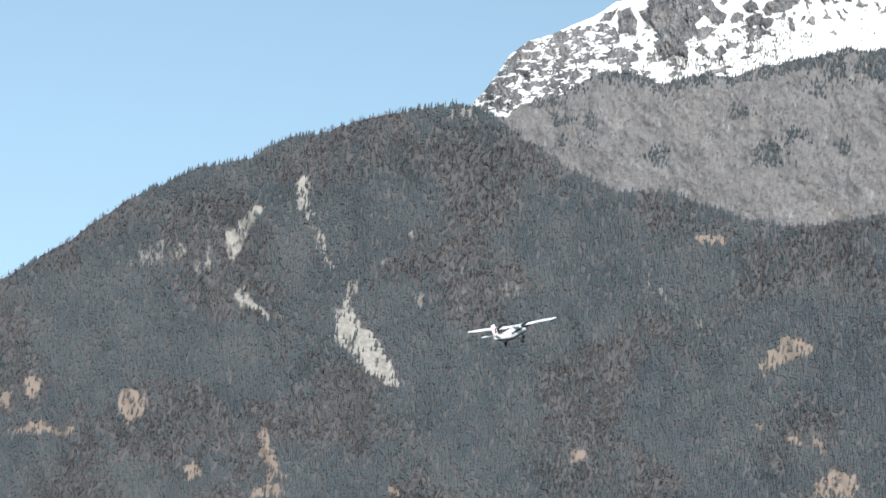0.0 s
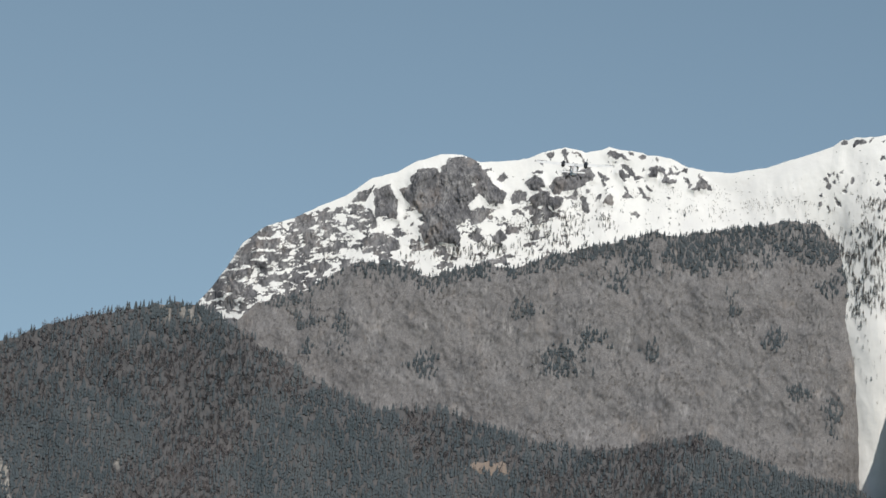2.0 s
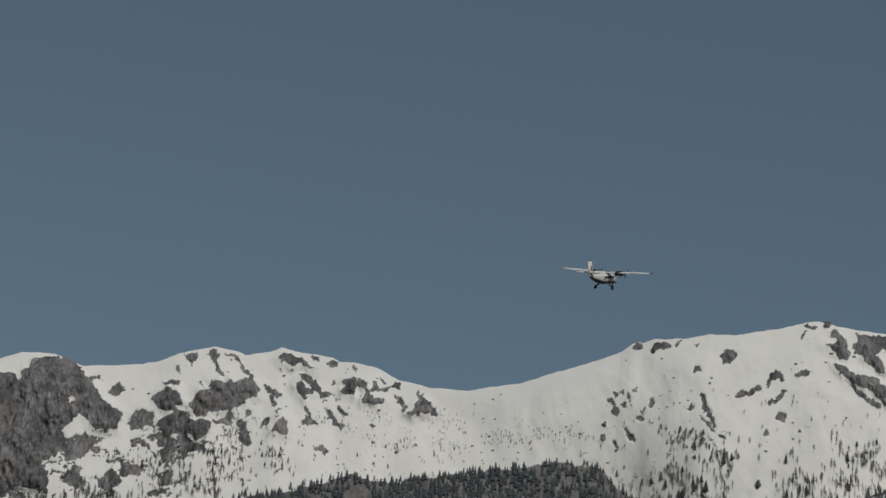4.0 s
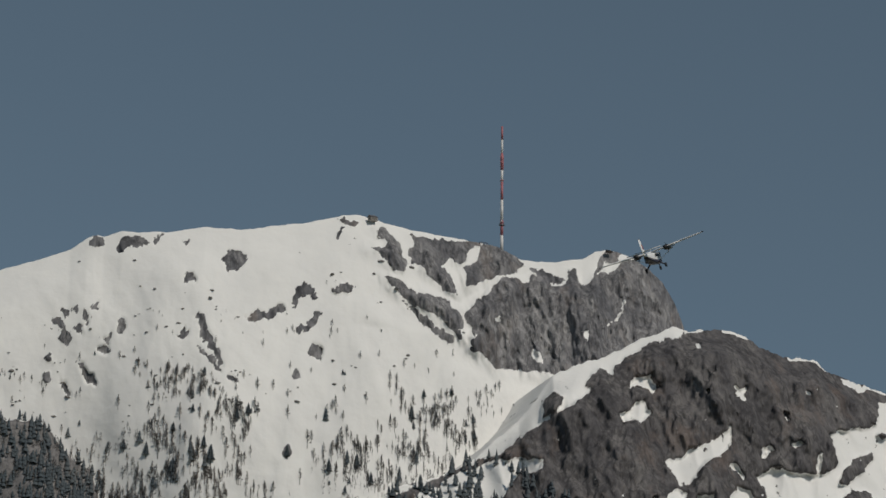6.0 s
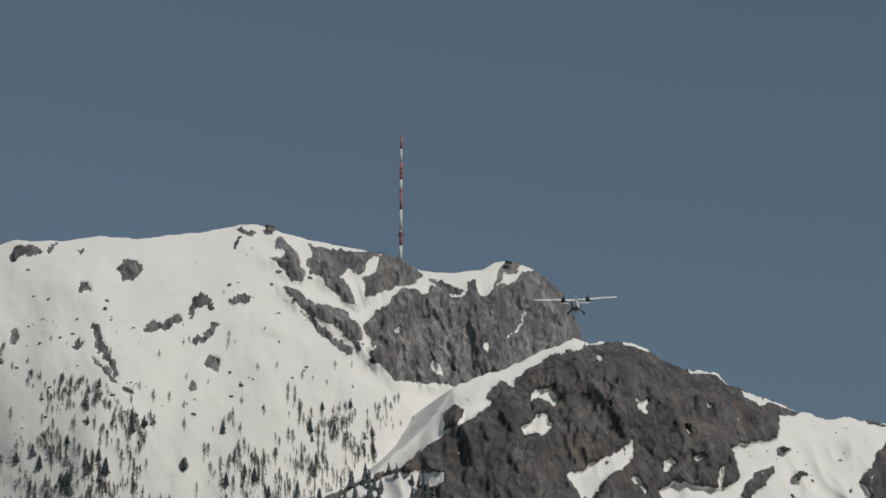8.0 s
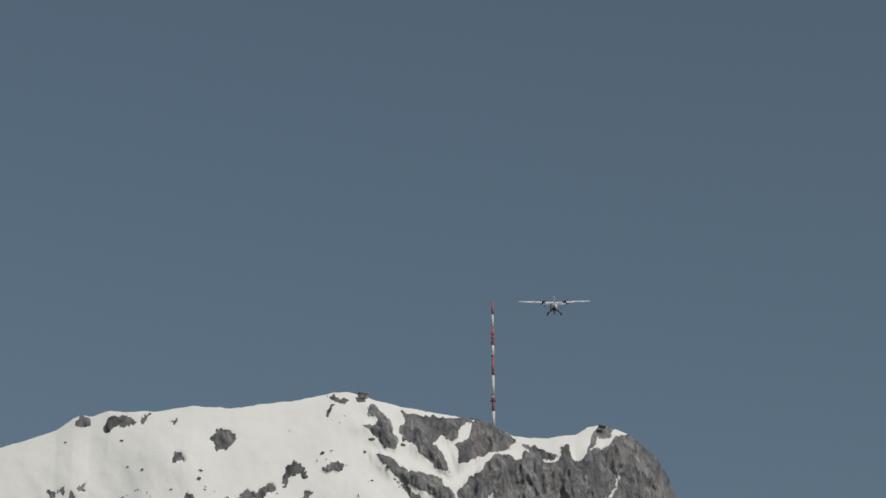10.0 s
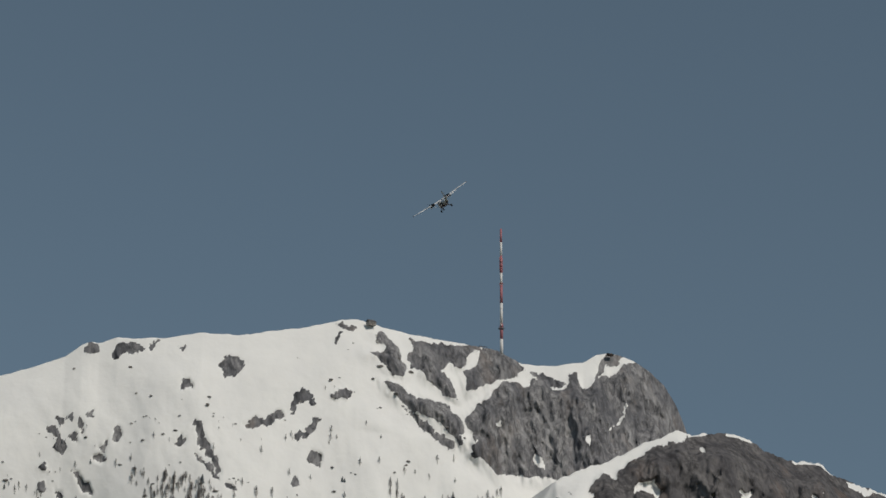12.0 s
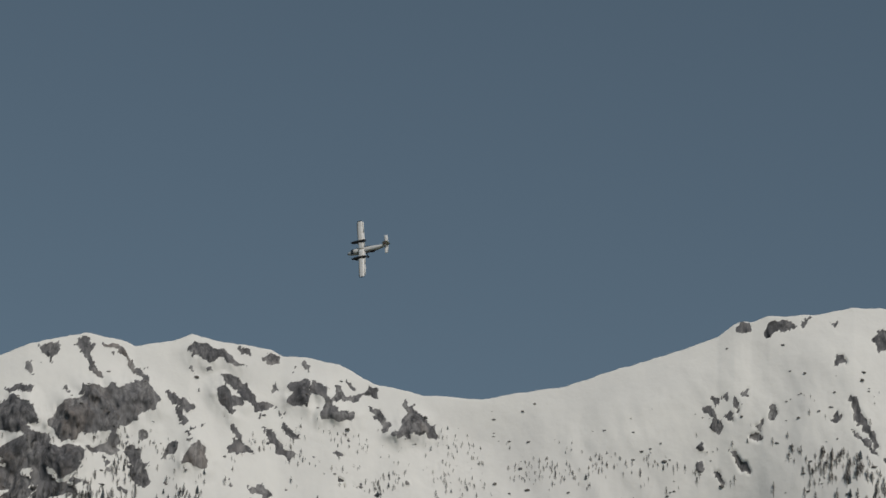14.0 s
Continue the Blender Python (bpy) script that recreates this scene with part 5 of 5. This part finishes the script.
def build_hut(name, u, w, d, h, roof, walls, label, sink=0.03):
    x, y, z = on_snow(u, sink)
    hut = thing(name, pose(x, y - 0.15, z - 0.09, 0, 0, 12), label, "hut")
    part("wall", box(-w / 2, w / 2, -d / 2, d / 2, 0, h, 0.002), walls, hut, "", False)
    bm = bmesh.new()
    e = 0.012
    a = [bm.verts.new(p) for p in ((-w / 2 - e, -d / 2 - e, h), (w / 2 + e, -d / 2 - e, h), (w / 2 + e, d / 2 + e, h), (-w / 2 - e, d / 2 + e, h))]
    b = [bm.verts.new(p) for p in ((-w / 2 - e, 0, h + roof), (w / 2 + e, 0, h + roof))]
    for f in ((a[0], a[1], b[1], b[0]), (a[2], a[3], b[0], b[1]), (a[1], a[2], b[1]), (a[3], a[0], b[0]), (a[3], a[2], a[1], a[0])):
        bm.faces.new(f)
    part("roof", bm, SHINGLE, hut, "dark shingled roof", False)
    for k in (-1, 1):
        part("window", box(k * w * 0.24 - 0.012, k * w * 0.24 + 0.012, -d / 2 - 0.004, -d / 2 + 0.004, h * 0.35, h * 0.75), GLASS, hut, "small dark window", False)
    part("door", box(-0.012, 0.012, -d / 2 - 0.005, -d / 2 + 0.004, 0, h * 0.62), TIMBER, hut, "timber door", False)
    part("chimney", box(w * 0.2, w * 0.2 + 0.018, 0.0, 0.018, h, h + roof + 0.02), STONE, hut, "", False)
    return hut


build_mast()
build_hut("summit_hut", 30.61, 0.22, 0.13, 0.085, 0.06, STONE, "small stone summit hut with a shingled roof")
build_hut("shelter", 37.67, 0.17, 0.1, 0.04, 0.025, TIMBER, "low dark timber shelter on the rocky crest", 0.0)


def build_fence():
    x, y, z = on_snow(33.92, 0.02)
    fence = thing("lookout_railing", pose(x, y, z), "dark wooden railing of a lookout on the crest", "railing")
    for k in range(5):
        part("post", box(-0.11 + 0.055 * k - 0.005, -0.11 + 0.055 * k + 0.005, -0.005, 0.005, 0, 0.07 + 0.01 * (k % 2), 0.001), TIMBER, fence, "", False)
    part("rail", box(-0.12, 0.12, -0.004, 0.004, 0.05, 0.06, 0.001), TIMBER, fence, "", False)


build_fence()


def build_tree():
    tree = thing("lone_tree", pose(0, 0, 0), "lone dark spruce standing in the open snow slope", "tree", "lone trees on the snow slope")
    part("trunk", tube((0, 0, -0.12), (0, 0, 0.8), 0.035, 0.012, 7), LARCH_WOOD, tree, "grey bark trunk")
    r = random.Random(9)
    bm = bmesh.new()
    for k in range(9):
        z, rad = 0.12 + 0.095 * k, 0.23 * (1 - k / 9.5) + 0.02
        top = bm.verts.new((0, 0, z + 0.17))
        ring = []
        for i in range(14):
            q = rad * (1.15 if i % 2 else 0.62) * r.uniform(0.8, 1.2)
            t = 2 * math.pi * (i + r.uniform(-0.2, 0.2)) / 14
            ring.append(bm.verts.new((q * math.cos(t), q * math.sin(t), z + r.uniform(-0.03, 0.03))))
        for i in range(14):
            bm.faces.new((ring[i], ring[(i + 1) % 14], top))
    part("crown", bm, HAZED_SPRUCE, tree, "needled crown, its dark green paled and blued for haze", False)
    return tree


def build_boulder(seed):
    r = random.Random(seed)
    bm = bmesh.new()
    bmesh.ops.create_icosphere(bm, subdivisions=2, radius=0.5)
    for v in bm.verts:
        v.co *= 0.8 + 0.5 * noise.noise(v.co * 2.2 + Vector((seed, 0, 0))) + r.uniform(-0.04, 0.04)
        v.co.z = max(v.co.z, -0.25) * 0.8
    me = bpy.data.meshes.new("boulder")
    bm.to_mesh(me)
    bm.free()
    me.materials.append(STONE_GREY)
    return tagged(new("boulder", me), "grey limestone boulder half sunk in the snow", "rock", "boulders on the snow slope")


STONE_GREY = make_paint("boulder_stone", (0.22, 0.21, 0.2), 0.9, 0.0, 0.25)


def scatter_things():
    first = None
    r = random.Random(31)
    for u, w, high in [(28.43, 38.83, 0.3), (26.38, 38.53, 0.42), (27.05, 39.64, 0.3), (27.35, 39.81, 0.28), (26.19, 38.86, 0.3), (31.88, 40.12, 0.36), (25.37, 39.2, 0.22), (30.75, 38.37, 0.3), (24.1, 38.6, 0.3), (24.68, 38.51, 0.34), (25.38, 38.17, 0.36), (25.87, 39.73, 0.2), (30.35, 38.76, 0.34), (32.22, 40.74, 0.22), (33.03, 40.89, 0.2), (34.84, 40.64, 0.22), (33.69, 39.79, 0.26), (29.58, 38.55, 0.34)]:
        x, y, z, _ = snow_flank(np.array([float(u)]), np.array([float(w)]))
        m = pose(float(x[0]), float(y[0]) - 0.02, float(z[0]), 0, 0, r.uniform(0, 360))
        if first is None:
            first = build_tree()
            tree = first
            tree.matrix_world = m
        else:
            tree = copy_thing(first, m)
        tree.scale = (high, high, high)
    forms = [build_boulder(k) for k in range(5)]
    count = 0
    while count < 240:
        u, below = r.uniform(4.0, 33.5), r.uniform(0.3, 4.8)
        w = float(CREST_SNOW(u)) - below
        if float(fbm(np.array([u * 0.5]), np.array([w * 0.7]), 3)[0]) < 0.05:
            continue
        x, y, z, rock = snow_flank(np.array([u]), np.array([w]))
        m = pose(float(x[0]), float(y[0]), float(z[0]), 0, 0, r.uniform(0, 360))
        if count < 5:
            ob = forms[count]
            ob.matrix_world = m
        else:
            ob = copy_thing(forms[count % 5], m)
        k = r.uniform(0.03, 0.09) if r.random() < 0.85 else r.uniform(0.09, 0.15)
        ob.scale = (k * r.uniform(1.0, 1.7), k, k * r.uniform(0.7, 1.0))
        count += 1


scatter_things()


# ---------------------------------------------------------------- what moves
FLIGHT = [
    (0.0, -4.999, -102.747, 17.903, 13.70, -12.24, -22.85),
    (0.5, -4.038, -97.512, 18.954, 17.87, -18.07, -21.71),
    (1.0, -2.785, -88.515, 20.155, 22.63, -4.80, -6.98),
    (1.5, -1.501, -77.944, 22.204, 21.21, -2.94, -6.13),
    (2.0, -0.799, -60.998, 23.946, 20.19, 1.25, -6.07),
    (2.5, 0.195, -45.907, 25.171, 18.24, 7.65, -8.80),
    (3.0, 1.685, -32.803, 25.970, 17.23, 13.71, -13.16),
    (3.5, 3.448, -22.659, 26.851, 15.21, 12.69, -24.29),
    (4.0, 5.291, -12.434, 28.028, 14.30, 5.89, -32.50),
    (4.2, 5.925, -8.523, 28.281, 14.57, 5.32, -36.50),
    (6.3, 12.657, 19.650, 32.035, 16.07, -16.91, -45.86),
    (6.5, 13.004, 19.922, 32.061, 16.79, -14.17, -43.61),
    (7.0, 14.148, 21.400, 32.266, 15.86, -7.32, -39.74),
    (7.2, 14.679, 22.240, 32.429, 16.73, -5.84, -37.33),
    (9.3, 16.417, 27.308, 35.340, 20.45, 0.83, -30.74),
    (9.5, 16.532, 27.734, 35.645, 20.74, 0.49, -30.69),
    (10.0, 17.064, 29.100, 36.552, 20.47, 0.33, -30.32),
    (10.5, 17.562, 30.524, 37.310, 20.90, 0.07, -29.92),
    (11.0, 17.617, 31.087, 37.581, 21.07, -2.02, -30.32),
    (11.5, 18.231, 32.913, 38.239, 16.98, -18.65, -31.41),
    (12.0, 17.773, 33.651, 38.388, 16.98, -35.14, -27.47),
    (12.5, 16.043, 33.081, 38.054, 7.90, -52.17, -10.50),
    (13.0, 14.737, 35.746, 38.594, 13.56, -64.54, 3.05),
    (13.5, 11.725, 35.819, 37.901, 5.14, -69.15, 28.15),
    (14.0, 8.945, 40.180, 38.147, -57.42, -82.67, 110.07),
]


def motions():
    walk(AEROPLANE, [(r[0], pose(*r[1:])) for r in FLIGHT])
    for prop, side in PROPELLERS:
        walk(prop, [(k / 10, pose(side * 2.85 * K, 4.36 * K, 0.97 * K, 0, 80 * k, 0)) for k in range(141)])


motions()
